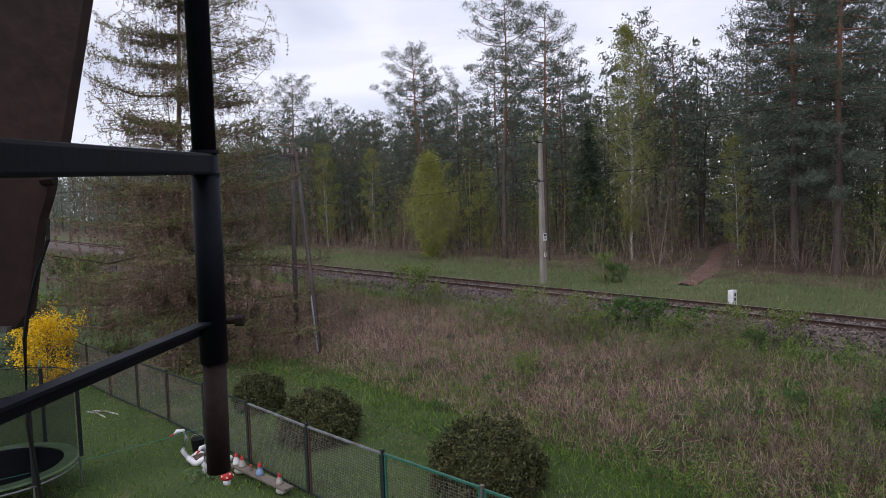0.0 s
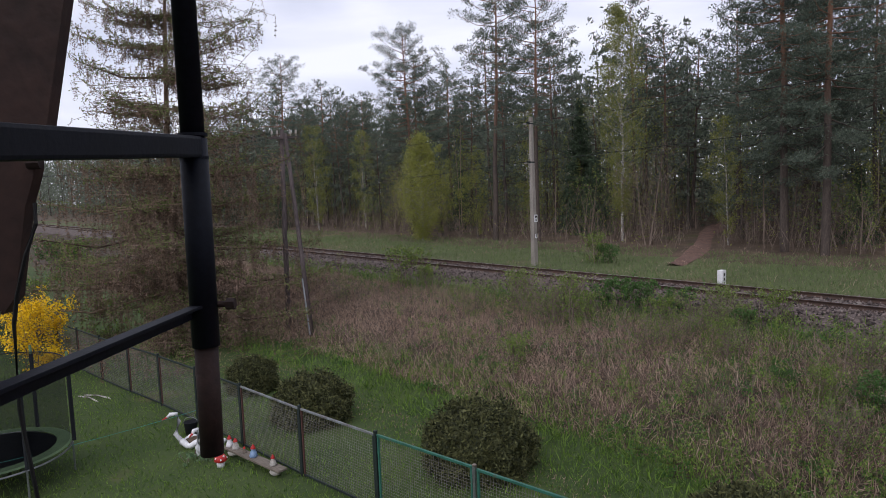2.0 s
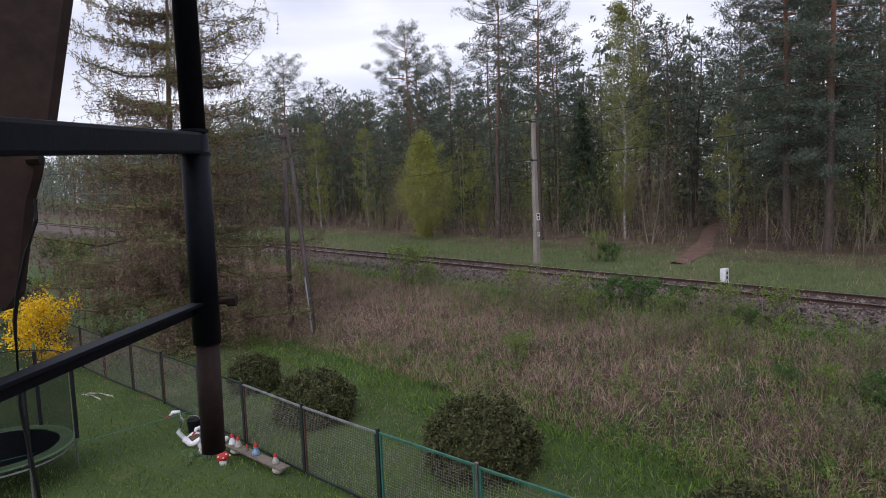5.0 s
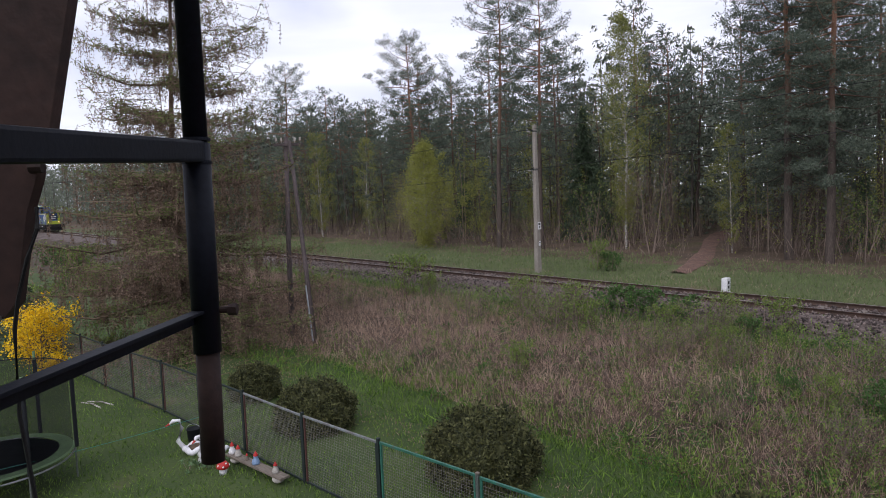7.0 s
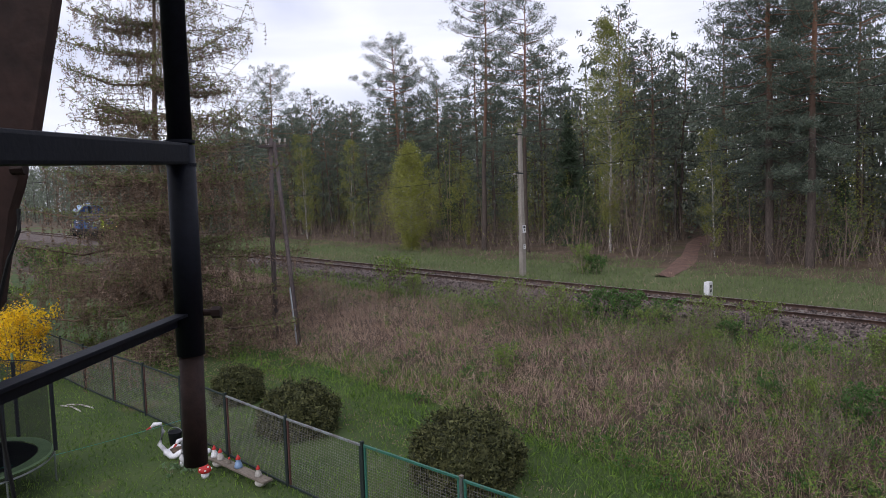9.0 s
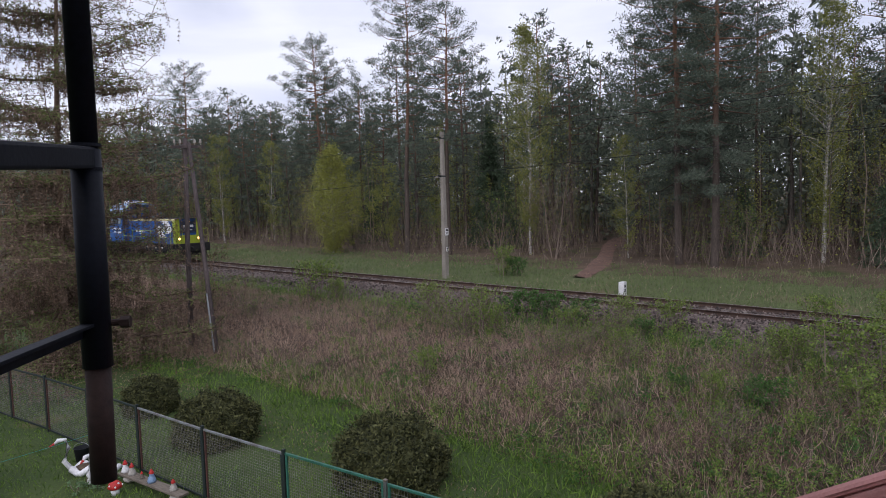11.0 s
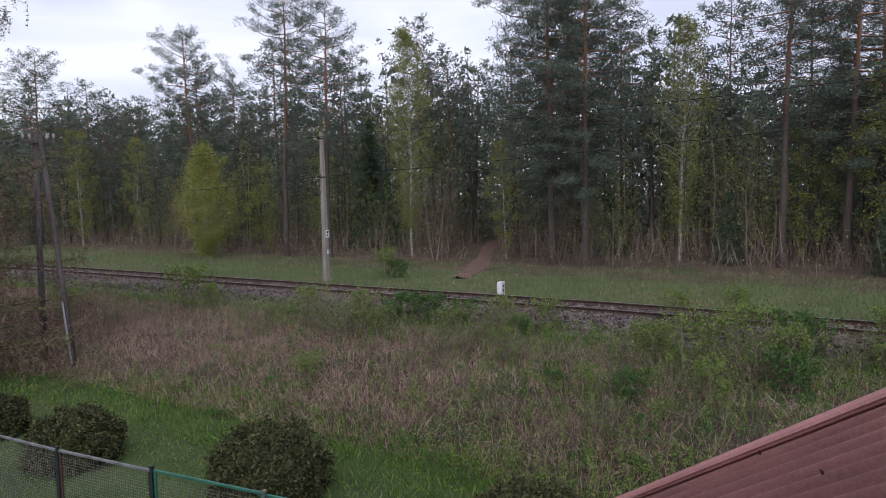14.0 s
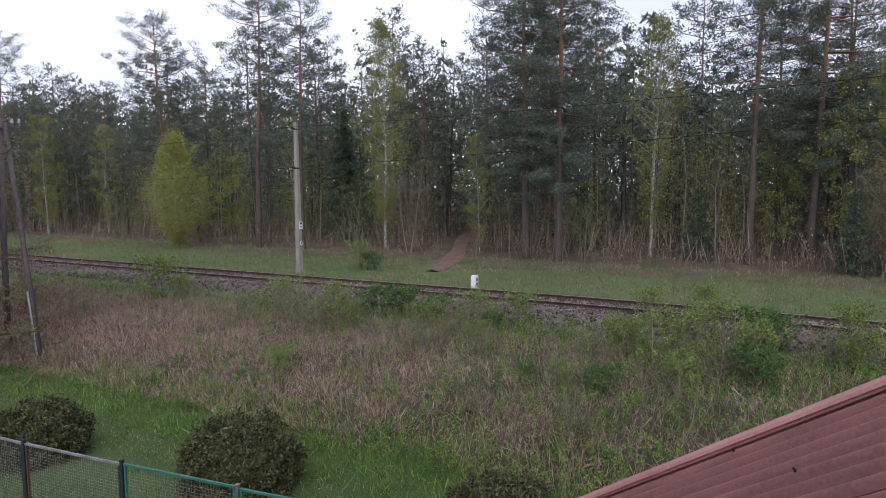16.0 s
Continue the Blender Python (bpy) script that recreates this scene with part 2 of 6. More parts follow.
M = {
    "soil": mat("leaf_litter", (0.13, 0.09, 0.062), (0.05, 0.037, 0.026), 1, scale=0.6, fine=9, bump=0.6, c=(0.05, 0.07, 0.02), wear=0.02),
    "lawn": mat("lawn_soil", (0.06, 0.085, 0.025), (0.028, 0.05, 0.014), 1, scale=0.5, fine=14, bump=0.6, c=(0.16, 0.12, 0.07), wear=-0.02),
    # soil colour includes painted shade, for dark gaps between the bank plants
    "bank": mat("shaded_bank_soil", (0.085, 0.06, 0.042), (0.026, 0.022, 0.016), 1, scale=0.8, fine=12, bump=0.8, c=(0.045, 0.062, 0.02), wear=0.05),
    "meadow": mat("meadow_soil", (0.105, 0.12, 0.05), (0.055, 0.072, 0.028), 1, scale=0.5, fine=10, bump=0.6, c=(0.13, 0.105, 0.062), wear=0.03),
    "grass": mat("lawn_grass", (0.18, 0.29, 0.045), (0.026, 0.066, 0.012), 0.65, scale=0.8, fine=6, bump=0, island=0.65, thin=0.25),
    "meadow_grass": mat("meadow_grass", (0.19, 0.235, 0.10), (0.065, 0.105, 0.038), 0.8, scale=0.4, fine=3, bump=0, island=0.6, thin=0.25, c=(0.27, 0.225, 0.14), wear=0.0),
    "straw": mat("dry_stalks", (0.50, 0.365, 0.285), (0.11, 0.068, 0.054), 0.9, scale=0.7, fine=4, bump=0, island=0.75, thin=0.15),
    "herb": mat("herb_leaves", (0.19, 0.28, 0.055), (0.04, 0.08, 0.02), 0.6, scale=0.8, fine=5, bump=0, island=0.65, thin=0.2),
    "shrub": mat("spring_shrub_leaves", (0.22, 0.30, 0.06), (0.06, 0.10, 0.026), 0.6, scale=0.8, fine=5, bump=0, island=0.65, thin=0.3),
    "shrub_dark": mat("dense_green_leaves", (0.085, 0.18, 0.04), (0.03, 0.075, 0.018), 0.6, scale=1, fine=5, bump=0, island=0.6, thin=0.3),
    # pine needles, both tones lifted and greyed in place of haze
    "needle": mat("haze_lifted_needles", (0.155, 0.185, 0.14), (0.045, 0.062, 0.052), 0.8, scale=0.5, fine=3, bump=0, island=0.6, thin=0.25, spec=0.15),
    # distance haze is mixed into this needle colour: paler, greyer, bluer
    "needle_haze": mat("hazy_far_needles", (0.22, 0.245, 0.185), (0.085, 0.105, 0.085), 0.8, scale=0.25, fine=1.5, bump=0, island=0.6, thin=0.3, spec=0.15),
    "spruce": mat("spruce_needles", (0.085, 0.125, 0.07), (0.028, 0.046, 0.028), 0.7, scale=0.7, fine=4, bump=0, island=0.55, thin=0.1),
    "topiary": mat("clipped_needles", (0.115, 0.12, 0.045), (0.012, 0.017, 0.007), 0.75, scale=2, fine=9, bump=0, island=0.75, thin=0.1),
    "birch_leaf": mat("young_birch_leaves", (0.37, 0.37, 0.09), (0.13, 0.155, 0.035), 0.55, scale=0.8, fine=4, bump=0, island=0.65, thin=0.3),
    "young_leaf": mat("young_leaves", (0.30, 0.31, 0.085), (0.12, 0.14, 0.04), 0.6, scale=0.5, fine=4, bump=0, island=0.6, thin=0.35),
    "larch": mat("larch_twigs", (0.27, 0.19, 0.14), (0.07, 0.049, 0.038), 0.95, scale=0.7, fine=5, bump=0, island=0.65, thin=0.15),
    "larch_tuft": mat("larch_tufts", (0.23, 0.265, 0.095), (0.075, 0.092, 0.036), 0.8, scale=0.7, fine=5, bump=0, island=0.6, thin=0.3),
    "twig": mat("bare_twigs", (0.25, 0.195, 0.16), (0.065, 0.048, 0.04), 0.95, scale=0.8, fine=5, bump=0, island=0.7),
    "yellow": mat("forsythia_flowers", (0.95, 0.66, 0.02), (0.62, 0.38, 0.01), 0.6, scale=1, fine=5, bump=0, island=0.6, thin=0.3),
    "birch_bark": mat("birch_bark", (0.52, 0.50, 0.46), (0.06, 0.05, 0.045), 0.8, scale=3, fine=9, bump=0.3, stretch=(1, 1, 3)),
    "grey_bark": mat("grey_bark", (0.13, 0.115, 0.10), (0.05, 0.043, 0.038), 0.95, scale=5, fine=22, bump=0.8, stretch=(1, 1, 0.3)),
    "pine_bark": bark_by_height("pine_bark", (0.095, 0.075, 0.065), (0.21, 0.115, 0.078), 7.5, 13.0),
    "ballast_bed": mat("ballast_bed", (0.16, 0.125, 0.112), (0.035, 0.028, 0.027), 0.95, scale=5, fine=17, bump=1.0),
    "ballast": mat("ballast_stone", (0.19, 0.15, 0.14), (0.04, 0.032, 0.031), 0.95, scale=3, fine=30, bump=0.5, island=0.85),
    "rail": mat("rusty_rail", (0.085, 0.05, 0.038), (0.035, 0.024, 0.02), 0.8, scale=3, fine=40, bump=0.3),
    "railtop": mat("worn_rail_head", (0.30, 0.28, 0.27), (0.2, 0.18, 0.17), 0.35, 0.9, scale=3, fine=40, bump=0.05),
    "sleeper": mat("wooden_sleeper", (0.26, 0.23, 0.20), (0.075, 0.058, 0.05), 0.95, scale=3, fine=18, bump=0.6, objrand=0.5),
    "concrete": mat("weathered_concrete", (0.30, 0.275, 0.245), (0.18, 0.16, 0.14), 0.9, scale=2, fine=30, bump=0.5, stretch=(1, 1, 0.4)),
    "old_wood": mat("grey_pole_wood", (0.125, 0.10, 0.10), (0.05, 0.04, 0.04), 0.9, scale=3, fine=30, bump=0.6, stretch=(1, 1, 0.12)),
    "white": mat("white_paint", (0.72, 0.72, 0.74), (0.5, 0.5, 0.52), 0.5, scale=3, fine=25, bump=0.1),
    "black": mat("black_lettering", (0.03, 0.03, 0.03), None, 0.6, bump=0),
    "steel": mat("dark_painted_steel", (0.008, 0.010, 0.017), (0.005, 0.006, 0.010), 0.6, 0.0, scale=9, fine=90, bump=0.06, spec=0.16, c=(0.04, 0.034, 0.034), wear=-0.09),
    "rust": mat("rust_brown_pipe", (0.040, 0.021, 0.017), (0.018, 0.011, 0.010), 0.75, 0.0, scale=4, fine=50, bump=0.3),
    "panel": mat("rusty_brown_sheet", (0.058, 0.031, 0.026), (0.028, 0.016, 0.014), 0.7, 0.0, scale=5, fine=30, bump=0.3, c=(0.085, 0.045, 0.035), wear=-0.05),
    "cable": mat("black_cable", (0.015, 0.015, 0.016), None, 0.6, bump=0),
    "roof": mat("red_brown_sheet", (0.41, 0.195, 0.18), (0.29, 0.135, 0.125), 0.55, 0.0, scale=2.5, fine=60, bump=0.15, stretch=(1, 1, 1), c=(0.38, 0.22, 0.20), wear=-0.03),
    "post_dark": mat("dark_green_post", (0.018, 0.030, 0.028), (0.010, 0.014, 0.014), 0.6, scale=4, fine=40, bump=0.2),
    "post_rust": mat("red_brown_post", (0.085, 0.035, 0.028), (0.04, 0.022, 0.018), 0.75, scale=4, fine=40, bump=0.2),
    "rail_green": mat("green_painted_rail", (0.035, 0.145, 0.105), (0.02, 0.08, 0.06), 0.5, scale=4, fine=40, bump=0.1, c=(0.10, 0.07, 0.06), wear=0.0),
    "rail_faded": mat("faded_rail", (0.19, 0.22, 0.23), (0.09, 0.075, 0.07), 0.6, scale=4, fine=40, bump=0.1),
    "wire": mat("dull_fence_wire", (0.20, 0.205, 0.19), (0.10, 0.085, 0.075), 0.6, scale=5, fine=30, bump=0),
    "blue": mat("loco_blue", (0.012, 0.085, 0.30), (0.009, 0.065, 0.235), 0.38, scale=1.5, fine=25, bump=0.04, spec=0.5),
    "dirty_blue": mat("dirty_grille_blue", (0.035, 0.06, 0.13), (0.016, 0.03, 0.07), 0.6, scale=5, fine=30, bump=0.2),
    "lime": mat("loco_lime", (0.34, 0.41, 0.03), (0.25, 0.31, 0.025), 0.42, scale=2, fine=25, bump=0.04, spec=0.5),
    "cream": mat("loco_cream_edge", (0.50, 0.45, 0.22), (0.38, 0.34, 0.16), 0.45, scale=3, fine=25, bump=0.05),
    "roof_blue": mat("loco_roof", (0.20, 0.30, 0.46), (0.14, 0.22, 0.36), 0.4, scale=2, fine=30, bump=0.05, spec=0.5),
    "underframe": mat("sooty_underframe", (0.020, 0.019, 0.019), (0.010, 0.010, 0.010), 0.75, scale=3, fine=30, bump=0.3, c=(0.05, 0.042, 0.036), wear=0.0),
    "glass": mat("cab_glass", (0.22, 0.26, 0.30), (0.13, 0.16, 0.19), 0.08, scale=1.5, fine=4, bump=0, spec=0.8),
    "lamp": glow("lit_headlight", (1.0, 0.55, 0.16), 3.0),
    "lamp_rim": mat("lamp_rim", (0.05, 0.05, 0.05), None, 0.5, bump=0),
    "tramp_pad": mat("green_pad", (0.13, 0.21, 0.10), (0.085, 0.15, 0.07), 0.6, scale=3, fine=20, bump=0.1),
    "tramp_mat": mat("dark_mesh_mat", (0.085, 0.085, 0.11), (0.055, 0.055, 0.075), 0.7, scale=3, fine=60, bump=0.1),
    "net": mat("black_net", (0.012, 0.014, 0.018), None, 0.8, bump=0),
    "tube": mat("galvanised_tube", (0.32, 0.33, 0.34), (0.2, 0.21, 0.22), 0.4, 0.8, scale=5, fine=40, bump=0.05),
    "red": mat("red_paint", (0.48, 0.03, 0.025), (0.3, 0.02, 0.02), 0.5, bump=0.05),
    "stone": mat("pale_stone", (0.42, 0.40, 0.37), (0.27, 0.25, 0.23), 0.9, scale=4, fine=30, bump=0.5),
    "plank": mat("weathered_plank", (0.20, 0.17, 0.14), (0.10, 0.085, 0.07), 0.9, scale=3, fine=25, bump=0.5, stretch=(0.2, 1, 1)),
    "rope": mat("green_line", (0.05, 0.28, 0.25), None, 0.6, bump=0),
    "insulator": mat("pale_insulator", (0.45, 0.42, 0.38), (0.3, 0.27, 0.24), 0.3, bump=0),
    "plaster": mat("grey_plaster", (0.30, 0.28, 0.25), (0.22, 0.205, 0.185), 0.9, scale=1.5, fine=40, bump=0.4),
    "path": mat("bare_reddish_soil", (0.19, 0.115, 0.09), (0.085, 0.052, 0.042), 1, scale=2, fine=15, bump=0.8),
}


# ---- mesh helpers ----
def mesh_ob(name, bm, material, parent=None, label="", smooth=False):
    me = bpy.data.meshes.new(name)
    bm.normal_update()
    bm.to_mesh(me)
    bm.free()
    if smooth:
        me.shade_smooth()
    me.materials.append(material)
    ob = new(name, me)
    if parent:
        ob.parent = parent
    if label:
        ob["label"] = label
    return ob


def part(name, bm, material, parent, label="", smooth=False):
    return mesh_ob(name, bm, material, parent, label, smooth)


def soup(name, verts, faces, material, parent=None, label=""):
    """One mesh from arrays of corners and of equal-sided faces."""
    verts, faces = np.asarray(verts, np.float32).reshape(-1, 3), np.asarray(faces, np.int32)
    me = bpy.data.meshes.new(name)
    k = faces.shape[1]
    me.vertices.add(len(verts))
    me.vertices.foreach_set("co", verts.ravel())
    me.loops.add(faces.size)
    me.loops.foreach_set("vertex_index", faces.ravel())
    me.polygons.add(len(faces))
    me.polygons.foreach_set("loop_start", np.arange(0, faces.size, k, dtype=np.int32))
    me.update(calc_edges=True)
    me.materials.append(material)
    ob = new(name, me)
    if parent:
        ob.parent = parent
    if label:
        ob["label"] = label
    return ob


def thing(name, label, category, at=None, group="", kind=""):
    ob = new(name)
    ob.empty_display_size = 0.1
    if at is not None:
        ob.matrix_basis = at
    return tagged(ob, label, category, group, kind)


def box(bm, cx, cy, cz, sx, sy, sz, bevel=0.0, rot=None):
    """A block by its centre and sizes, its edges eased by bevel."""
    m = Matrix.Translation((cx, cy, cz)) @ (rot if rot else Matrix()) @ Matrix.Diagonal((sx, sy, sz, 1))
    r = bmesh.ops.create_cube(bm, size=1, matrix=m)
    if bevel:
        vs = set(r["verts"])
        es = [e for e in bm.edges if e.verts[0] in vs and e.verts[1] in vs]
        bmesh.ops.bevel(bm, geom=es, offset=bevel, segments=2, profile=0.6, affect="EDGES")
    return bm


def rod(bm, a, b, r0, r1=None, sides=8):
    a, b = Vector(a), Vector(b)
    r1 = r0 if r1 is None else r1
    w = b - a
    m = Matrix.Translation((a + b) / 2) @ w.to_track_quat("Z", "Y").to_matrix().to_4x4()
    bmesh.ops.create_cone(bm, cap_ends=True, segments=sides, radius1=r0, radius2=r1, depth=w.length, matrix=m)
    return bm


def chain(bm, pts, r, sides=6):
    """A bent tube through points, r one radius or one a point."""
    rs = r if isinstance(r, (list, tuple)) else [r] * len(pts)
    pts = [Vector(p) for p in pts]
    rings = []
    for i, p in enumerate(pts):
        t = (pts[min(i + 1, len(pts) - 1)] - pts[max(i - 1, 0)]).normalized()
        q = t.to_track_quat("Z", "Y")
        rings.append([bm.verts.new(p + q @ Vector((math.cos(k * math.tau / sides) * rs[i], math.sin(k * math.tau / sides) * rs[i], 0))) for k in range(sides)])
    for a, b in zip(rings, rings[1:]):
        for k in range(sides):
            bm.faces.new((a[k], a[(k + 1) % sides], b[(k + 1) % sides], b[k]))
    bm.faces.new(rings[0][::-1])
    bm.faces.new(rings[-1])
    return bm


def prism(bm, outline, axis, lo, hi):
    """An outline of (a, b) pairs pushed along axis x, y or z from lo to hi."""
    def at(p, h):
        return {"x": (h, p[0], p[1]), "y": (p[0], h, p[1]), "z": (p[0], p[1], h)}[axis]
    A = [bm.verts.new(at(p, lo)) for p in outline]
    B = [bm.verts.new(at(p, hi)) for p in outline]
    n = len(outline)
    fs = [bm.faces.new(A), bm.faces.new(B[::-1])]
    for i in range(n):
        fs.append(bm.faces.new((A[i], B[i], B[(i + 1) % n], A[(i + 1) % n])))
    bmesh.ops.recalc_face_normals(bm, faces=fs)
    return bm


# ---- the lie of the land ----
LINE = np.array([(62, -60), (48, -35), (36, -14), (24.5, 4.6), (18.55, 13), (13.5, 20), (7.14, 27.95), (0.5, 35.7), (-7.1, 44.4), (-17.8, 56.9), (-40, 82.5), (-64, 110), (-110, 163), (-190, 255), (-300, 380), (-420, 520)], float)


def smooth_line(pts, step=1.0):
    out = []
    for i in range(1, len(pts) - 2):
        p0, p1, p2, p3 = pts[i - 1:i + 3]
        n = max(2, int(np.hypot(*(p2 - p1)) / step))
        for k in range(n):
            t = k / n
            out.append(0.5 * (2 * p1 + (p2 - p0) * t + (2 * p0 - 5 * p1 + 4 * p2 - p3) * t * t + (3 * p1 - p0 - 3 * p2 + p3) * t ** 3))
    out.append(pts[-2])
    return np.array(out)


TRACK = smooth_line(LINE, 1.0)
SEG = np.hypot(*np.diff(TRACK, axis=0).T)
ALONG = np.concatenate([[0], np.cumsum(SEG)]) - 24.2


def rail_z(s):
    return 1.9 + 0.007 * np.clip(np.asarray(s) - 52, 0, 200)


def on_track(s):
    """Place and heading (towards growing s) on the centre line."""
    c = min(max(s, ALONG[0] + 0.7), ALONG[-1] - 0.7)
    x2, y2 = np.interp(c + 0.6, ALONG, TRACK[:, 0]), np.interp(c + 0.6, ALONG, TRACK[:, 1])
    x1, y1 = np.interp(c - 0.6, ALONG, TRACK[:, 0]), np.interp(c - 0.6, ALONG, TRACK[:, 1])
    h = np.hypot(x2 - x1, y2 - y1)
    u = np.array(((x2 - x1) / h, (y2 - y1) / h))
    return np.array((np.interp(c, ALONG, TRACK[:, 0]), np.interp(c, ALONG, TRACK[:, 1]))) + u * (s - c), u


def off_track(x, y):
    """Signed distance from the centre line (positive on the garden's side) and the length along it."""
    x, y = np.atleast_1d(np.asarray(x, float)), np.atleast_1d(np.asarray(y, float))
    best, sd, ss = np.full(x.shape, 1e9), np.zeros(x.shape), np.zeros(x.shape)
    idx = [i for i in range(len(TRACK)) if (ALONG[i] < 130 and i % 3 == 0) or i % 24 == 0]
    for i, j in zip(idx, idx[1:] + [len(TRACK) - 1]):
        if i == j:
            continue
        a, u = TRACK[i], TRACK[j] - TRACK[i]
        L = np.hypot(*u)
        u = u / L
        wx, wy = x - a[0], y - a[1]
        k = np.clip(wx * u[0] + wy * u[1], 0, L)
        d = np.hypot(wx - k * u[0], wy - k * u[1])
        near = d < best
        best = np.where(near, d, best)
        sd = np.where(near, d * np.sign(u[0] * wy - u[1] * wx), sd)
        ss = np.where(near, ALONG[i] + k, ss)
    return sd, ss


def lumps(x, y):
    return (np.sin(x * 0.9 + 1.3 * np.sin(y * 0.7)) * np.sin(y * 1.1 + 0.8 * np.sin(x * 0.5)) * 0.5 + np.sin(x * 2.3 + y * 1.7) * np.sin(y * 2.9 - x * 1.1) * 0.28)


def ground_z(x, y):
    d, s = off_track(x, y)
    r = rail_z(s)
    x, y = np.atleast_1d(x), np.atleast_1d(y)
    near = np.select([d < 1.6, d < 2.7, d < 4.5, d < 8, d < 11.3, d < 14],
                     [r - 0.18, r - 0.18 - 0.42 * (d - 1.6) / 1.1, r - 0.6 - 0.15 * (d - 2.7) / 1.8, (r - 0.75) + (r * 0.42 - r + 0.75) * (d - 4.5) / 3.5,
                      r * 0.42 + (0.05 - r * 0.42) * (d - 8) / 3.3, 0.05 - 0.05 * (d - 11.3) / 2.7], 0.0)
    e = -d
    far = np.select([e < 1.6, e < 2.7, e < 10], [r - 0.19, r - 0.19 - 0.36 * (e - 1.6) / 1.1, r - 0.55 + 0.05 * (e - 2.7) / 7.3], r - 0.5 + 0.022 * np.minimum(e - 10, 80))
    z = np.where(d > 0, near, far)
    rough = np.select([(d > 4) & (d < 11), d < -9, d > 11], [0.16, 0.10, 0.03], 0.02)
    return z + lumps(x, y) * rough


def patch(x, y, k=1.0):
    return np.sin(x * 0.55 * k + 1.7 * np.sin(y * 0.31 * k)) * np.cos(y * 0.63 * k + 1.1 * np.sin(x * 0.37 * k)) + 0.5 * np.sin(x * 1.9 * k + y * 1.3 * k)


def gz(x, y):
    return float(ground_z(x, y)[0])


# ---- ground: one sheet to the horizon ----
def axis_steps(lo, hi, step):
    core = list(np.arange(lo, hi, step))
    out, w = [], step
    v = core[0]
    while v > -900:
        w *= 1.35
        v -= w
        out.append(v)
    up, w, v = [], step, core[-1]
    while v < 900:
        w *= 1.35
        v += w
        up.append(v)
    return np.array(out[::-1] + core + up)


def make_ground():
    xs, ys = axis_steps(-40, 42, 0.55), axis_steps(2, 95, 0.55)
    X, Y = np.meshgrid(xs, ys)
    Zz = ground_z(X.ravel(), Y.ravel())
    d, s = off_track(X.ravel(), Y.ravel())
    Zz = Zz - np.clip((2.75 - np.abs(d)) / 0.4, 0, 1) * 0.35
    nx, ny = len(xs), len(ys)
    i = np.arange(nx * ny).reshape(ny, nx)
    faces = np.stack([i[:-1, :-1].ravel(), i[:-1, 1:].ravel(), i[1:, 1:].ravel(), i[1:, :-1].ravel()], 1)
    ob = soup("ground", np.stack([X.ravel(), Y.ravel(), Zz], 1), faces, M["lawn"])
    me = ob.data
    for k in ("bank", "ballast_bed", "meadow", "soil"):
        me.materials.append(M[k])
    dc = d[faces].mean(1)
    wob = lumps(X.ravel()[faces[:, 0]] * 0.8, Y.ravel()[faces[:, 0]] * 0.8)
    idx = np.select([dc > 11.2 + wob * 0.8, dc > 2.25, dc > -2.4, dc > -11.5 + wob * 1.5], [0, 1, 2, 3], 4)
    me.polygons.foreach_set("material_index", idx.astype(np.int32))
    me.shade_smooth()
    tagged(ob, "grassy ground rising to a railway bank and forest", "ground", kind="structure")


make_ground()


def make_track_bed():
    """The ballast bed, a low bank of stone along the line."""
    prof = [(2.85, -0.80), (2.55, -0.62), (2.1, -0.40), (1.62, -0.185), (1.3, -0.165), (0.5, -0.19), (-0.5, -0.19), (-1.3, -0.165), (-1.62, -0.185), (-2.1, -0.38), (-2.55, -0.56), (-2.85, -0.75)]
    vs, fs, k = [], [], len(prof)
    for n, s in enumerate(np.arange(-22, 260, 0.8)):
        p, u = on_track(s)
        r = float(rail_z(s))
        for j, (d, z) in enumerate(prof):
            q = d + 0.05 * math.sin(s * 0.31 + j * 2.1) * (abs(d) > 1.4)
            vs.append((p[0] - u[1] * q, p[1] + u[0] * q, r + z + 0.02 * math.sin(s * 0.4 + j * 1.9)))
        if n:
            for j in range(k - 1):
                fs.append(((n - 1) * k + j, (n - 1) * k + j + 1, n * k + j + 1, n * k + j))
    ob = soup("track_bed", vs, fs, M["ballast_bed"])
    ob.data.shade_smooth()
    tagged(ob, "bed of brown and grey crushed stone", "track bed", kind="structure")


make_track_bed()


# ---- the railway ----
RAIL_PROFILE = [(-0.07, -0.17), (0.07, -0.17), (0.07, -0.155), (0.012, -0.14), (0.012, -0.045), (0.036, -0.035), (0.036, 0.0), (-0.036, 0.0), (-0.036, -0.035), (-0.012, -0.045), (-0.012, -0.14), (-0.07, -0.155)]


def make_rail(side):
    root = thing("rail", "rusty steel railway rail with a worn bright head", "rail", group="rails of the track")
    vs, fs, k = [], [], len(RAIL_PROFILE)
    S = np.arange(-22, 420, 1.5)
    for n, s in enumerate(S):
        p, u = on_track(s)
        q = np.array((-u[1], u[0]))
        for a, b in RAIL_PROFILE:
            w = p + q * (side * 0.7535 + a)
            vs.append((w[0], w[1], float(rail_z(s)) + b))
        if n:
            for j in range(k):
                fs.append(((n - 1) * k + j, (n - 1) * k + (j + 1) % k, n * k + (j + 1) % k, n * k + j))
    ob = soup("rail_body", vs, fs, M["rail"], root)
    ob.data.materials.append(M["railtop"])
    ob.data.polygons.foreach_set("material_index", np.array([1 if j % k == 6 else 0 for j in range(len(fs))], np.int32))


make_rail(1)
make_rail(-1)


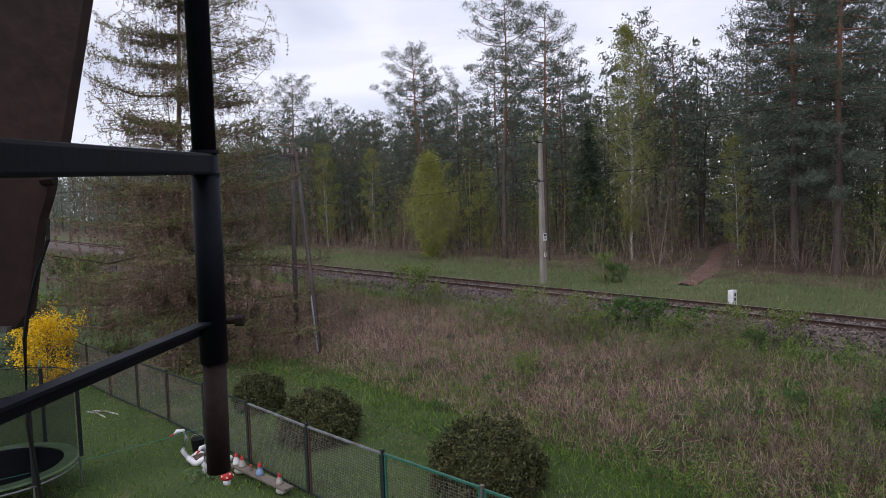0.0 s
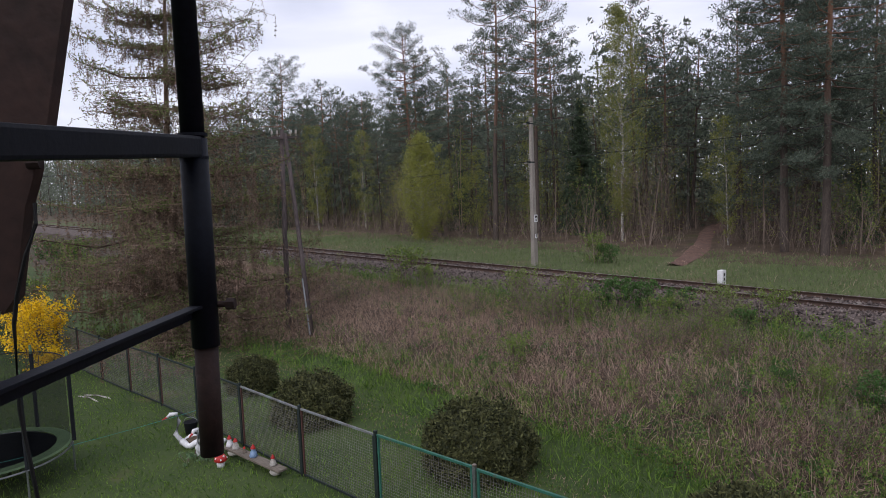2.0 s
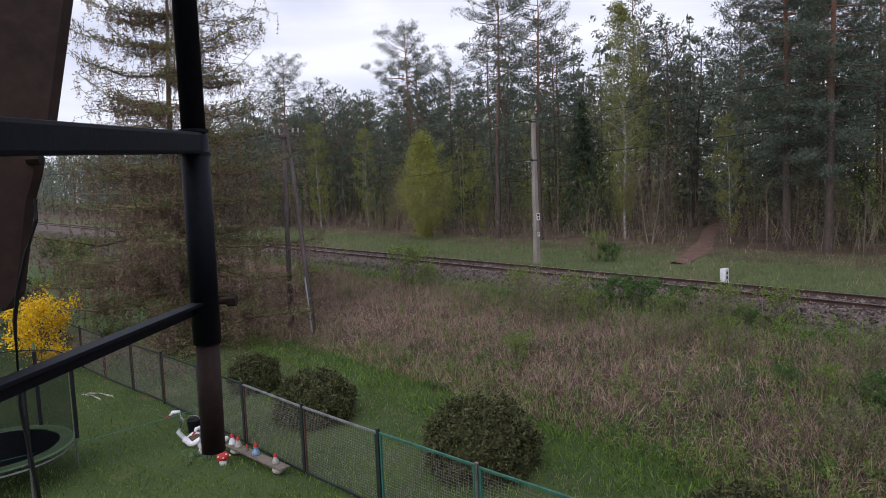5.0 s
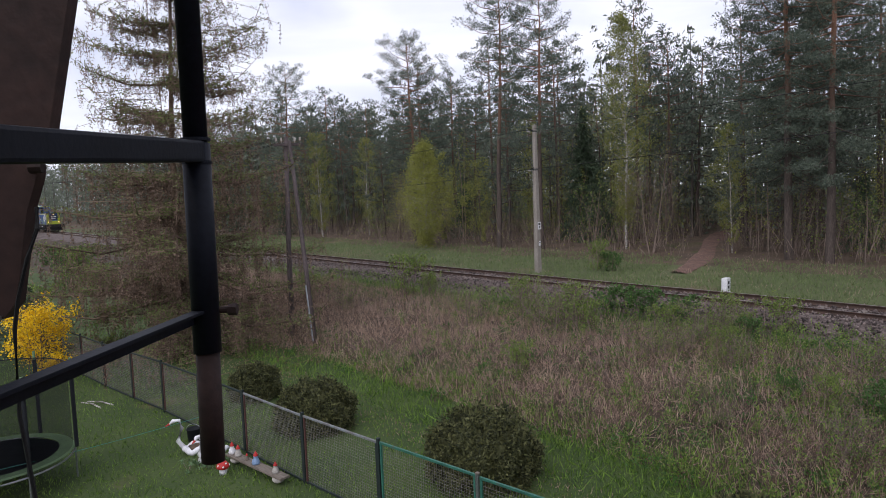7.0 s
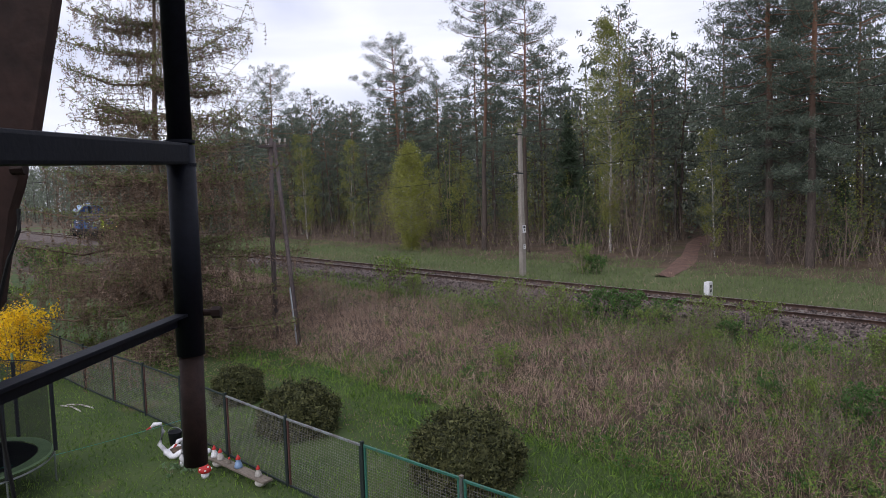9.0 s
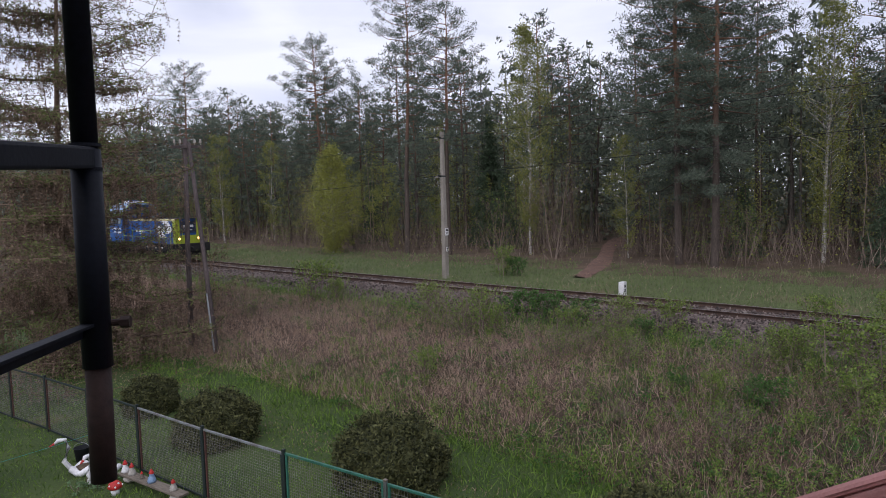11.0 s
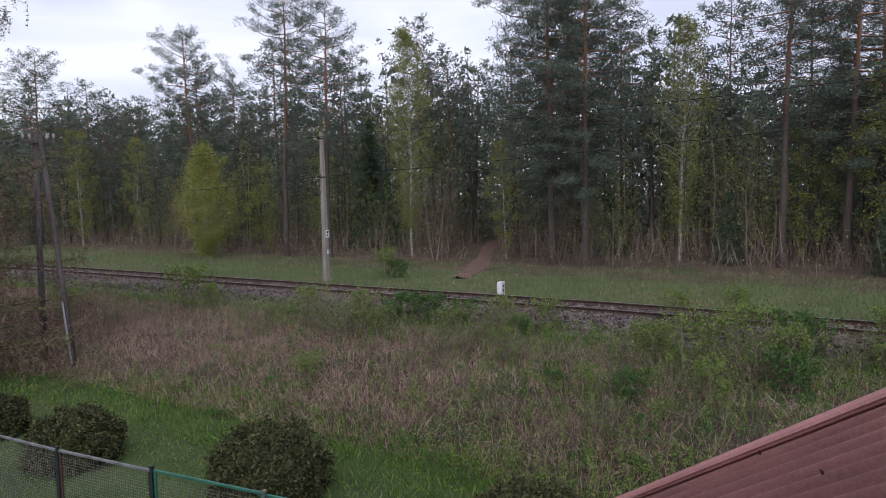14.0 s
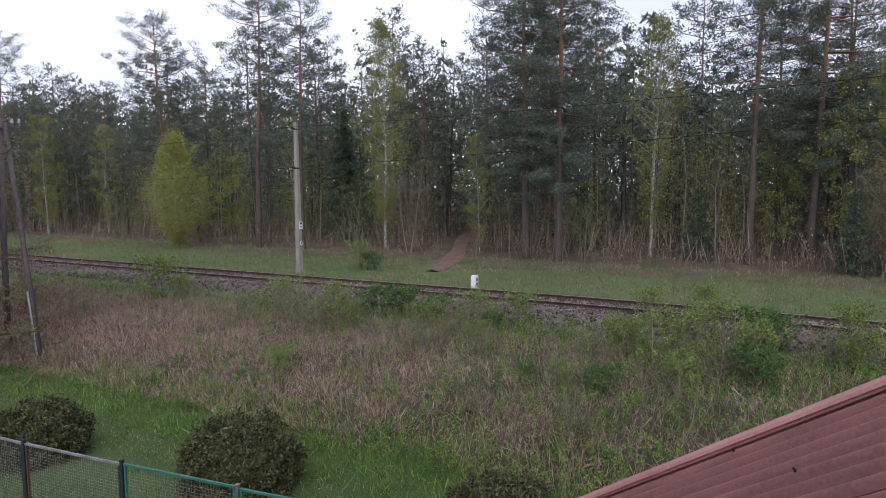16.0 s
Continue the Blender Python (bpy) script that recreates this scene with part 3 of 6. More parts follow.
def make_sleepers():
    bm = bmesh.new()
    box(bm, 0, 0, -0.085, 0.25, 2.4, 0.17, 0.015)
    me = None
    first = None
    for n, s in enumerate(np.arange(6, 190, 0.62)):
        p, u = on_track(s)
        m = pose(p[0], p[1], float(rail_z(s)) - 0.172 + random.uniform(-0.012, 0.012), 0, 0, math.degrees(math.atan2(u[1], u[0])) + random.uniform(-1.5, 1.5))
        if first is None:
            first = mesh_ob("sleeper", bm, M["sleeper"])
            first.matrix_basis = m
            tagged(first, "weathered dark wooden sleeper in the ballast", "sleeper", "sleepers of the track")
        else:
            copy_thing(first, m)


make_sleepers()


def make_ballast():
    """Loose broken stones on the track bed, one heap."""
    n = 28000
    s = np.random.uniform(0, 1, n) ** 1.25 * 72 + 6
    c = np.random.uniform(-2.3, 2.4, n)
    P = np.array([on_track(v) for v in np.arange(0, 200, 0.5)])
    i = (s / 0.5).astype(int)
    k = s - i * 0.5
    x = P[i, 0, 0] - P[i, 1, 1] * c + P[i, 1, 0] * k
    y = P[i, 0, 1] + P[i, 1, 0] * c + P[i, 1, 1] * k
    z = ground_z(x, y) + np.random.uniform(-0.01, 0.05, n)
    base = np.array([(1, 0, 0), (-1, 0, 0), (0, 1, 0), (0, -1, 0), (0, 0, 1), (0, 0, -1)], float)
    tri = np.array([(0, 2, 4), (2, 1, 4), (1, 3, 4), (3, 0, 4), (2, 0, 5), (1, 2, 5), (3, 1, 5), (0, 3, 5)])
    v = base[None] * np.random.uniform(0.022, 0.075, (n, 1, 3)) + np.random.uniform(-0.015, 0.015, (n, 6, 3))
    v += np.stack([x, y, z], 1)[:, None]
    f = tri[None] + np.arange(n)[:, None, None] * 6
    tagged(soup("ballast", v, f.reshape(-1, 3), M["ballast"]), "brown and grey broken stone ballast", "ballast", kind="stuff")


make_ballast()


# ---- plants ----
def leaves(centres, length, width, droop=0.0, up=0.0, rng=np.random):
    """One thin pointed leaf (two triangles) at every centre, at random turns."""
    c = np.asarray(centres, float)
    n = len(c)
    d = rng.normal(size=(n, 3))
    d[:, 2] += up - droop
    d /= np.linalg.norm(d, axis=1)[:, None] + 1e-9
    w = np.cross(d, rng.normal(size=(n, 3)))
    w /= np.linalg.norm(w, axis=1)[:, None] + 1e-9
    L = (np.asarray(length) * rng.uniform(0.6, 1.3, n))[:, None]
    W = (np.asarray(width) * rng.uniform(0.6, 1.3, n))[:, None]
    v = np.stack([c, c + d * L * 0.5 + w * W * 0.5, c + d * L, c + d * L * 0.5 - w * W * 0.5], 1)
    f = np.arange(n * 4).reshape(n, 4)
    return v.reshape(-1, 3), f


class Wood:
    """Gathers tapered limbs into one mesh."""
    def __init__(self):
        self.v, self.f, self.n = [], [], 0

    def limb(self, pts, r0, r1, sides=5):
        pts = np.asarray(pts, float)
        k = len(pts)
        t = np.gradient(pts, axis=0)
        t /= np.linalg.norm(t, axis=1)[:, None] + 1e-9
        ref = np.where(np.abs(t[:, 2:3]) > 0.9, np.array([[1.0, 0, 0]]), np.array([[0, 0, 1.0]]))
        a = np.cross(t, ref)
        a /= np.linalg.norm(a, axis=1)[:, None] + 1e-9
        b = np.cross(t, a)
        r = np.linspace(r0, r1, k)[:, None, None]
        ang = np.arange(sides) * math.tau / sides
        ring = pts[:, None] + r * (a[:, None] * np.cos(ang)[None, :, None] + b[:, None] * np.sin(ang)[None, :, None])
        self.v.append(ring.reshape(-1, 3))
        i = np.arange(k * sides).reshape(k, sides) + self.n
        j = np.roll(i, -1, 1)
        self.f.append(np.stack([i[:-1], j[:-1], j[1:], i[1:]], -1).reshape(-1, 4))
        self.n += k * sides
        return pts

    def done(self, name, material, parent):
        ob = soup(name, np.concatenate(self.v), np.concatenate(self.f), material, parent)
        ob.data.shade_smooth()
        return ob


def wander(a, b, n, amp, rng):
    t = np.linspace(0, 1, n)[:, None]
    p = np.asarray(a) * (1 - t) + np.asarray(b) * t
    w = np.cumsum(rng.normal(size=(n, 3)) * amp, axis=0)
    w -= w[0]
    return p + w * t ** 0.5


def puffs(points, spread, flat, per, rng):
    """Points scattered in a flattened ball about each point."""
    p = np.repeat(np.asarray(points), per, axis=0)
    q = rng.normal(size=p.shape)
    q /= np.linalg.norm(q, axis=1)[:, None]
    q *= rng.uniform(0.15, 1, (len(p), 1)) ** 0.6
    s = np.repeat(np.broadcast_to(spread, (len(points),)), per)[:, None]
    q *= s
    q[:, 2] *= flat
    return p + q


def pine(seed, h, base, width, trunk=0.2, density=1.0, boughs=46, label="tall Scots pine with reddish upper bark and flat needle clumps", droop=0.0):
    rng = np.random.RandomState(seed)
    root = thing("pine_tree", label, "tree", group="forest pines")
    w = Wood()
    top = np.array((rng.normal() * 0.3, rng.normal() * 0.3, h))
    stem = w.limb(wander((0, 0, -0.3), top, 14, 0.05, rng), trunk, 0.03, 8)
    tips, sizes = [], []
    for k in range(boughs):
        f = (k + rng.uniform(0, 1)) / boughs
        zf = base + (1 - base) * f ** 0.9
        i = zf * 13
        o = stem[int(min(i, 12))] * (1 - i % 1) + stem[int(min(i, 12)) + 1] * (i % 1)
        az = k * 2.4 + rng.uniform(-0.5, 0.5)
        shape = (math.sin(math.pi * min(1, (f * 0.80 + 0.17))) ** 0.7) * rng.uniform(0.55, 1.15)
        L = width * shape + 0.3
        lift = -0.15 - droop + 0.75 * f + rng.uniform(-0.12, 0.2)
        e = o + np.array((math.cos(az) * L, math.sin(az) * L, L * lift))
        mid = (o + e) / 2 + np.array((0, 0, -0.1 * L))
        bp = w.limb(np.stack([o, mid, e]), 0.02 + 0.007 * L, 0.01, 4)
        nt = max(3, int(L * 2.6))
        for j in range(nt):
            t = 0.38 + 0.66 * (j + rng.uniform(0, 1)) / nt
            q = bp[0] * (1 - t) ** 2 + 2 * bp[1] * t * (1 - t) + bp[2] * t * t
            tips.append(q + rng.normal(size=3) * np.array((0.28, 0.28, 0.1)) * L * 0.35 + np.array((0, 0, 0.12)))
            sizes.append(rng.uniform(0.3, 0.62) * (0.75 + 0.10 * width))
    for k in range(7):
        z = h * base * rng.uniform(0.55, 1)
        az = rng.uniform(0, 6.28)
        o = stem[0] * (1 - z / h) + stem[-1] * (z / h)
        w.limb(np.stack([o, o + np.array((math.cos(az), math.sin(az), -0.1)) * 0.7, o + np.array((math.cos(az) * 1.5, math.sin(az) * 1.5, -0.35))]), 0.025, 0.006, 3)
    w.done("trunk", M["pine_bark"], root)
    fine = density > 1
    pts = puffs(np.array(tips), np.array(sizes), 0.5, int((36 if fine else 17) * density), rng)
    v, f = leaves(pts, 0.23 if fine else 0.36, 0.042 if fine else 0.09, up=0.5, rng=rng)
    soup("crown", v, f, M["needle"], root)
    return root


def broadleaf(name, seed, h, base, width, leafmat, bark, n_leaf, leaf=0.12, trunk=0.11, limbs=26, rise=1.1, label="", category="tree", group="", stems=1, lean=(0, 0), twigs=3, peak=0.45, leaf_w=0.75, loose=0.07):
    """Birches, bare saplings and shrubs: stems, rising limbs, twigs, and loose leaves along them."""
    rng = np.random.RandomState(seed)
    root = thing(name, label, category, group=group)
    w = Wood()
    ends = []
    for m in range(stems):
        off = rng.normal(size=2) * (0.25 if stems > 1 else 0)
        spread = rng.normal(size=2) * (0.10 * h if stems > 1 else 0.015 * h)
        hh = h * (1 if m == 0 else rng.uniform(0.7, 1))
        stem = w.limb(wander((off[0], off[1], -0.15), (off[0] + spread[0] + lean[0], off[1] + spread[1] + lean[1], hh), 10, 0.006 * h, rng), trunk * (1 if m == 0 else 0.8), 0.008, 6)
        for k in range(max(3, limbs // stems)):
            f = (k + rng.uniform(0, 1)) / (limbs / stems)
            zf = min(0.98, base + (1 - base) * f)
            i = zf * 9
            o = stem[int(min(i, 8))] * (1 - i % 1) + stem[int(min(i, 8)) + 1] * (i % 1)
            az = k * 2.4 + rng.uniform(-0.6, 0.6)
            g = f / peak if f < peak else (1 - f) / (1 - peak)
            L = width * ((0.25 + 0.85 * max(0, g) ** 0.6) if loose < 0.1 else (0.06 + 1.0 * max(0, g) ** 0.8)) * rng.uniform(0.6, 1.1)
            e = o + np.array((math.cos(az) * L, math.sin(az) * L, L * rise * rng.uniform(0.6, 1.3)))
            e[2] = min(e[2], h * 1.03)
            mid = (o + e) / 2 + np.array((math.cos(az), math.sin(az), -0.4)) * L * 0.12
            bp = w.limb(np.stack([o, mid, e]), max(0.007, trunk * 0.22), 0.004, 4)
            for j in range(twigs):
                t = rng.uniform(0.35, 1)
                q = bp[0] * (1 - t) ** 2 + 2 * bp[1] * t * (1 - t) + bp[2] * t * t
                r = rng.normal(size=3) * L * 0.33
                r[2] -= 0.03 * L
                w.limb(np.stack([q, q + r * 0.5, q + r + np.array((0, 0, -0.06 * L))]), 0.005 + 0.001 * h ** 0.5, 0.003, 3)
                ends.append((q, q + r))
            ends.append((bp[1], bp[2]))
    w.done("trunk" if category == "tree" else "branchwork", bark, root)
    if n_leaf:
        E = np.array(ends)
        i = rng.randint(0, len(E), n_leaf)
        t = rng.uniform(0, 1.1, (n_leaf, 1))
        c = E[i, 0] * (1 - t) + E[i, 1] * t + rng.normal(size=(n_leaf, 3)) * width * loose
        v, f = leaves(c, leaf, leaf * leaf_w, droop=0.3, rng=rng)
        soup("crown", v, f, leafmat, root)
    return root


def spruce(seed, h, width, label="dark green young spruce", n=36):
    rng = np.random.RandomState(seed)
    root = thing("spruce_tree", label, "tree", group="forest spruces")
    w = Wood()
    w.limb(wander((0, 0, -0.2), (0, 0, h), 8, 0.01, rng), 0.012 * h + 0.02, 0.012, 6)
    cs = []
    for k in range(n):
        f = k / n
        z = h * (0.06 + 0.92 * f)
        L = width * (1 - f) ** 0.85 * rng.uniform(0.8, 1.12) + 0.1
        for m in range(5):
            az = rng.uniform(0, 6.28)
            e = np.array((math.cos(az) * L, math.sin(az) * L, z - 0.28 * L))
            o = np.array((0, 0, z))
            if m < 2:
                w.limb(np.stack([o, (o + e) / 2 + np.array((0, 0, 0.03 * L)), e]), 0.02, 0.005, 3)
            t = np.linspace(0.15, 1, max(3, int(L * 7)))[:, None]
            cs.append(o * (1 - t) + e * t)
    w.done("trunk", M["grey_bark"], root)
    pts = puffs(np.concatenate(cs), 0.05 + 0.06 * width, 0.5, 5, rng)
    v, f = leaves(pts, 0.14 + 0.02 * h, 0.04 + 0.005 * h, droop=0.25, rng=rng)
    soup("crown", v, f, M["spruce"], root)
    return root


def put(root, x, y, turn=0.0, size=1.0, sink=0.05):
    root.matrix_basis = Matrix.Translation((x, y, gz(x, y) - sink)) @ Matrix.Rotation(radians(turn), 4, "Z")
    root.scale = (size, size, size)
    return root


def again(root, x, y, turn, size=1.0, sink=0.05, label=""):
    old = tuple(root.scale)
    root.scale = (size, size, size)
    ob = copy_thing(root, Matrix.Translation((x, y, gz(x, y) - sink)) @ Matrix.Rotation(radians(turn), 4, "Z"))
    root.scale = old
    if label:
        ob["label"] = label
    return ob


# the pines that stand out of the forest
put(pine(11, 21.0, 0.50, 3.5, 0.24, 1.6, 44), 5.0, 53.6, 0)
put(pine(12, 18.8, 0.40, 3.3, 0.22, 1.6, 50), 8.0, 50.5, 40)
pine_c = put(pine(13, 18.9, 0.38, 3.9, 0.22, 1.6, 56), -2.0, 64.0, 0)
pine_l = put(pine(14, 19.4, 0.28, 4.2, 0.22, 1.4, 58), -17.2, 76.5, 0)
pine_r = put(pine(15, 23.0, 0.22, 4.3, 0.27, 1.9, 92, "tall dark pine with a bare lower trunk", 0.15), 20.2, 37.6, 0)
again(pine_r, 21.0, 35.0, 130, 0.95)
again(pine_r, 23.6, 41.5, 230, 0.9)
put(pine(16, 20.0, 0.40, 3.8, 0.24, 1.5, 58, "tall pine with a red upper trunk"), 29.6, 28.6, 20)
pine_q = put(pine(17, 21.0, 0.26, 4.2, 0.24, 1.6, 68), 33.0, 27.4, 70)
for x, y, a, z in ((36.6, 27.6, 200, 0.85), (39.0, 30.5, 20, 0.9), (34.6, 31.0, 150, 0.8)):
    again(pine_q, x, y, a, z)

# birches
birch_a = put(broadleaf("birch_tree", 21, 8.9, 0.05, 2.4, M["birch_leaf"], M["birch_bark"], 24000, 0.11, 0.10, 120, 0.55, "young birch in fresh yellow-green leaf", group="birches", peak=0.30, loose=0.12), -1.0, 56.1)
birch_b = put(broadleaf("birch_tree", 22, 16.2, 0.14, 2.3, M["young_leaf"], M["birch_bark"], 20000, 0.10, 0.11, 90, 1.0, "tall slender birch with thin pale foliage", group="birches", loose=0.1), 13.6, 47.3)
birch_c = put(broadleaf("birch_tree", 24, 14.8, 0.16, 2.2, M["young_leaf"], M["birch_bark"], 13000, 0.10, 0.14, 84, 1.1, "white-barked birch with sparse young leaves", group="birches", loose=0.1), 27.6, 34.6)


# ---- the forest behind the line ----
def beside(s, e):
    """Place e metres beyond the track at length s."""
    p, u = on_track(s)
    return float(p[0] + u[1] * e), float(p[1] - u[0] * e)


def clear_of_path(x, y, gap=1.5):
    t = np.clip(((x - 13) * 12 + (y - 35) * 21.5) / (12 ** 2 + 21.5 ** 2), -0.2, 1.1)
    return math.hypot(x - 13 - 12 * t, y - 35 - 21.5 * t) > gap


TAKEN = [(5.0, 53.6), (8.0, 50.5), (-2.0, 64.0), (-17.2, 76.5), (20.2, 37.6), (21.0, 35.0), (23.6, 41.5), (29.6, 28.6), (33.0, 27.4), (-1.0, 56.1), (13.6, 47.3), (27.6, 34.6), (25.5, 32.0), (23.8, 29.8), (26.5, 33.2)]


def free(x, y, gap):
    return clear_of_path(x, y) and all(math.hypot(x - a, y - b) > gap for a, b in TAKEN)


PINES = [pine(31, 15.5, 0.30, 2.7, 0.16, 0.85, 40, "slim forest pine with dark needles"),
         pine(32, 16.8, 0.42, 2.6, 0.17, 0.85, 36, "slim forest pine with dark needles"),
         pine(33, 14.2, 0.18, 2.5, 0.15, 0.85, 44, "pine with green boughs far down the trunk"),
         pine(34, 17.5, 0.5, 2.9, 0.18, 0.9, 34, "forest pine with a high crown")]
SPRUCES = [spruce(41, 9.0, 2.1), spruce(42, 6.0, 1.7, n=28), spruce(43, 12.5, 2.4, "dark green spruce with drooping boughs", 44)]
YOUNG = [broadleaf("birch_tree", 51, 10.5, 0.08, 1.8, M["young_leaf"], M["birch_bark"], 6500, 0.11, 0.07, 42, 1.2, "thin young birch among the pines", group="birches"),
         broadleaf("birch_tree", 52, 8.0, 0.08, 1.7, M["young_leaf"], M["grey_bark"], 4600, 0.11, 0.06, 38, 1.1, "young tree in fresh light green leaf", group="young trees", stems=2),
         broadleaf("sapling", 53, 6.5, 0.12, 1.9, M["young_leaf"], M["twig"], 450, 0.10, 0.06, 72, 1.0, "brown leafless sapling at the forest edge", group="saplings", stems=3, twigs=9),
         broadleaf("sapling", 54, 4.2, 0.08, 1.5, M["shrub"], M["twig"], 600, 0.11, 0.04, 36, 1.0, "low brown sapling with a few green buds", group="saplings", stems=4, twigs=6)]
rng = np.random.RandomState(5)
used = set()


def plant(kind_list, i, x, y, size, gap=1.6):
    if not free(x, y, gap):
        return False
    TAKEN.append((x, y))
    r = kind_list[i]
    if (id(kind_list), i) in used:
        again(r, x, y, rng.uniform(0, 360), size)
    else:
        used.add((id(kind_list), i))
        put(r, x, y, rng.uniform(0, 360), size)
    return True


# outer edge, then two belts behind it
for s in np.arange(22, 128, 2.4):
    e = rng.uniform(15.5, 19)
    x, y = beside(s + rng.uniform(-1, 1), e)
    q = rng.uniform() * (0.5 if s < 42 else 1)
    if q < 0.40:
        plant(YOUNG, 3 if q < 0.2 else 2, x, y, rng.uniform(0.8, 1.2), 1.2)
    elif q < 0.56:
        plant(SPRUCES, rng.randint(0, 2), x, y, rng.uniform(0.7, 1.05), 2.2)
    elif q < 0.8:
        plant(YOUNG, rng.randint(0, 2), x, y, rng.uniform(0.75, 1.1), 1.6)
    else:
        plant(PINES, 2, x, y, rng.uniform(0.7, 0.95), 2.6)
for s in np.arange(15, 150, 2.3):
    x, y = beside(s + rng.uniform(-1, 1), rng.uniform(19.5, 24))
    q = rng.uniform() if s > 42 else 0.56 + 0.2 * rng.uniform()
    if q < 0.55:
        plant(PINES, rng.randint(0, 4), x, y, rng.uniform(0.85, 1.08), 2.4)
    elif q < 0.78:
        plant(YOUNG, rng.randint(0, 3), x, y, rng.uniform(0.9, 1.35), 1.6)
    else:
        plant(SPRUCES, rng.randint(0, 3), x, y, rng.uniform(0.8, 1.15), 2.0)
for s in np.concatenate([np.arange(8, 24, 2.2), np.arange(42, 160, 2.9)]):
    x, y = beside(s + rng.uniform(-1, 1), rng.uniform(25, 34))
    plant(PINES, rng.randint(0, 4), x, y, rng.uniform(0.9, 1.1) * (0.72 if s < 40 else 1), 2.6)
# the measured ones at the edge
for k, x, y, sz in ((0, 15.3, 48.4, 1.25), (0, 16.0, 50.0, 1.2), (1, 11.3, 46.6, 1.15), (0, 30.2, 36.6, 1.3), (0, 31.6, 34.4, 1.25), (1, 26.0, 37.0, 1.4), (0, 33.4, 31.8, 1.15), (1, 25.6, 30.6, 0.5), (0, 27.0, 37.6, 1.1),
                    (2, 26.4, 25.2, 1.25), (2, 30.0, 23.2, 1.3), (2, 28.2, 24.0, 1.1), (2, 33.0, 21.6, 1.2), (2, 17.2, 42.5, 1.1), (3, 24.4, 28.6, 1.0), (2, 12.2, 44.8, 1.0), (2, 22.6, 31.6, 0.8)):
    TAKEN.append((x, y))
    plant(YOUNG, k, x, y, sz, 0.0) if clear_of_path(x, y) else None

edge = np.random.RandomState(6)
for k in range(20):
    x, y = beside(edge.uniform(13, 33), edge.uniform(13.5, 21))
    if clear_of_path(x, y):
        TAKEN.append((x, y))
        again(YOUNG[2], x, y, edge.uniform(0, 360), edge.uniform(0.8, 1.35))


def far_woods():
    """The depth of the forest: trunks and crowns in one mass."""
    rg = np.random.RandomState(8)
    w, C, A = Wood(), [], []
    n = 0
    while n < 1300:
        s, e = -40 + 280 * rg.uniform(0, 1) ** 1.35, 27 + rg.uniform(0, 1) ** 1.2 * 70
        x, y = beside(s, e)
        if s > 140 and rg.uniform() < 0.3:
            e = -rg.uniform(16, 60)
            x, y = beside(s, e)
        if n >= 820:
            s, e = (rg.uniform(-60, 50), rg.uniform(27, 90)) if n % 2 else (rg.uniform(105, 300), rg.uniform(15, 60))
            x, y = beside(s, e)
        if not clear_of_path(x, y, 1.2):
            continue
        n += 1
        z = gz(x, y)
        h = rg.uniform(13.5, 18.2) * (0.74 if s < 46 else 1)
        w.limb(np.array([(x, y, z - 0.2), (x + rg.normal() * 0.1, y, z + h * 0.5), (x, y, z + h)]), 0.15, 0.02, 4)
        m = 240 if s > 105 and e < 45 else (240 if s < 50 and n >= 820 else (190 if e < 45 else 125))
        f = rg.uniform(0, 1, m) ** 0.8
        b = rg.uniform(0.0, 0.06) if n % 2 or e > 50 else rg.uniform(0.12, 0.35)
        R = (1.05 - f) ** 0.7 * rg.uniform(1.7, 2.6)
        layer = np.round(f * 9) / 9 * 0.7 + f * 0.3
        a = rg.uniform(0, 6.283, m)
        r = R * rg.uniform(0.2, 1, m) ** 0.6
        C.append(np.stack([x + np.cos(a) * r, y + np.sin(a) * r, z + h * (b + (1 - b) * layer) + r * 0.1], 1))
    tagged(w.done("far_tree_trunks", M["grey_bark"], None), "grey trunks deep in the pine forest", "forest", kind="stuff")
    # thicket and lower boughs between the trunks
    m = 175000
    P = np.array([on_track(v) for v in np.arange(-20, 240, 0.5)])
    i = (rg.uniform(0, 1, m) ** 1.2 * 500).astype(int)
    e = 29 + rg.uniform(0, 1, m) * 36
    x, y = P[i, 0, 0] + P[i, 1, 1] * e + rg.normal(size=m) * 0.4, P[i, 0, 1] - P[i, 1, 0] * e + rg.normal(size=m) * 0.4
    C.append(np.stack([x, y, ground_z(x, y) + rg.uniform(0, 1, m) ** 0.9 * (12.0 + 2.0 * patch(x, y, 0.5) + 1.5 * (i > 140))], 1))
    # both sides of the line where it runs away into the distance
    m = 110000
    P = np.array([on_track(v) for v in np.arange(120, 420, 0.5)])
    i = rg.randint(0, 600, m)
    e = np.where(rg.uniform(0, 1, m) < 0.6, rg.uniform(15, 45, m), -rg.uniform(16, 50, m))
    x, y = P[i, 0, 0] + P[i, 1, 1] * e + rg.normal(size=m) * 0.4, P[i, 0, 1] - P[i, 1, 0] * e + rg.normal(size=m) * 0.4
    C.append(np.stack([x, y, ground_z(x, y) + rg.uniform(0, 1, m) ** 0.9 * 17], 1))
    # crowns take the needle colour that has the haze painted in
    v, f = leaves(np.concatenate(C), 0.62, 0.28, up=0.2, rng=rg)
    tagged(soup("far_woods", v, f, M["needle_haze"]), "green mass of the pine forest, paled for haze", "forest", kind="stuff")


far_woods()


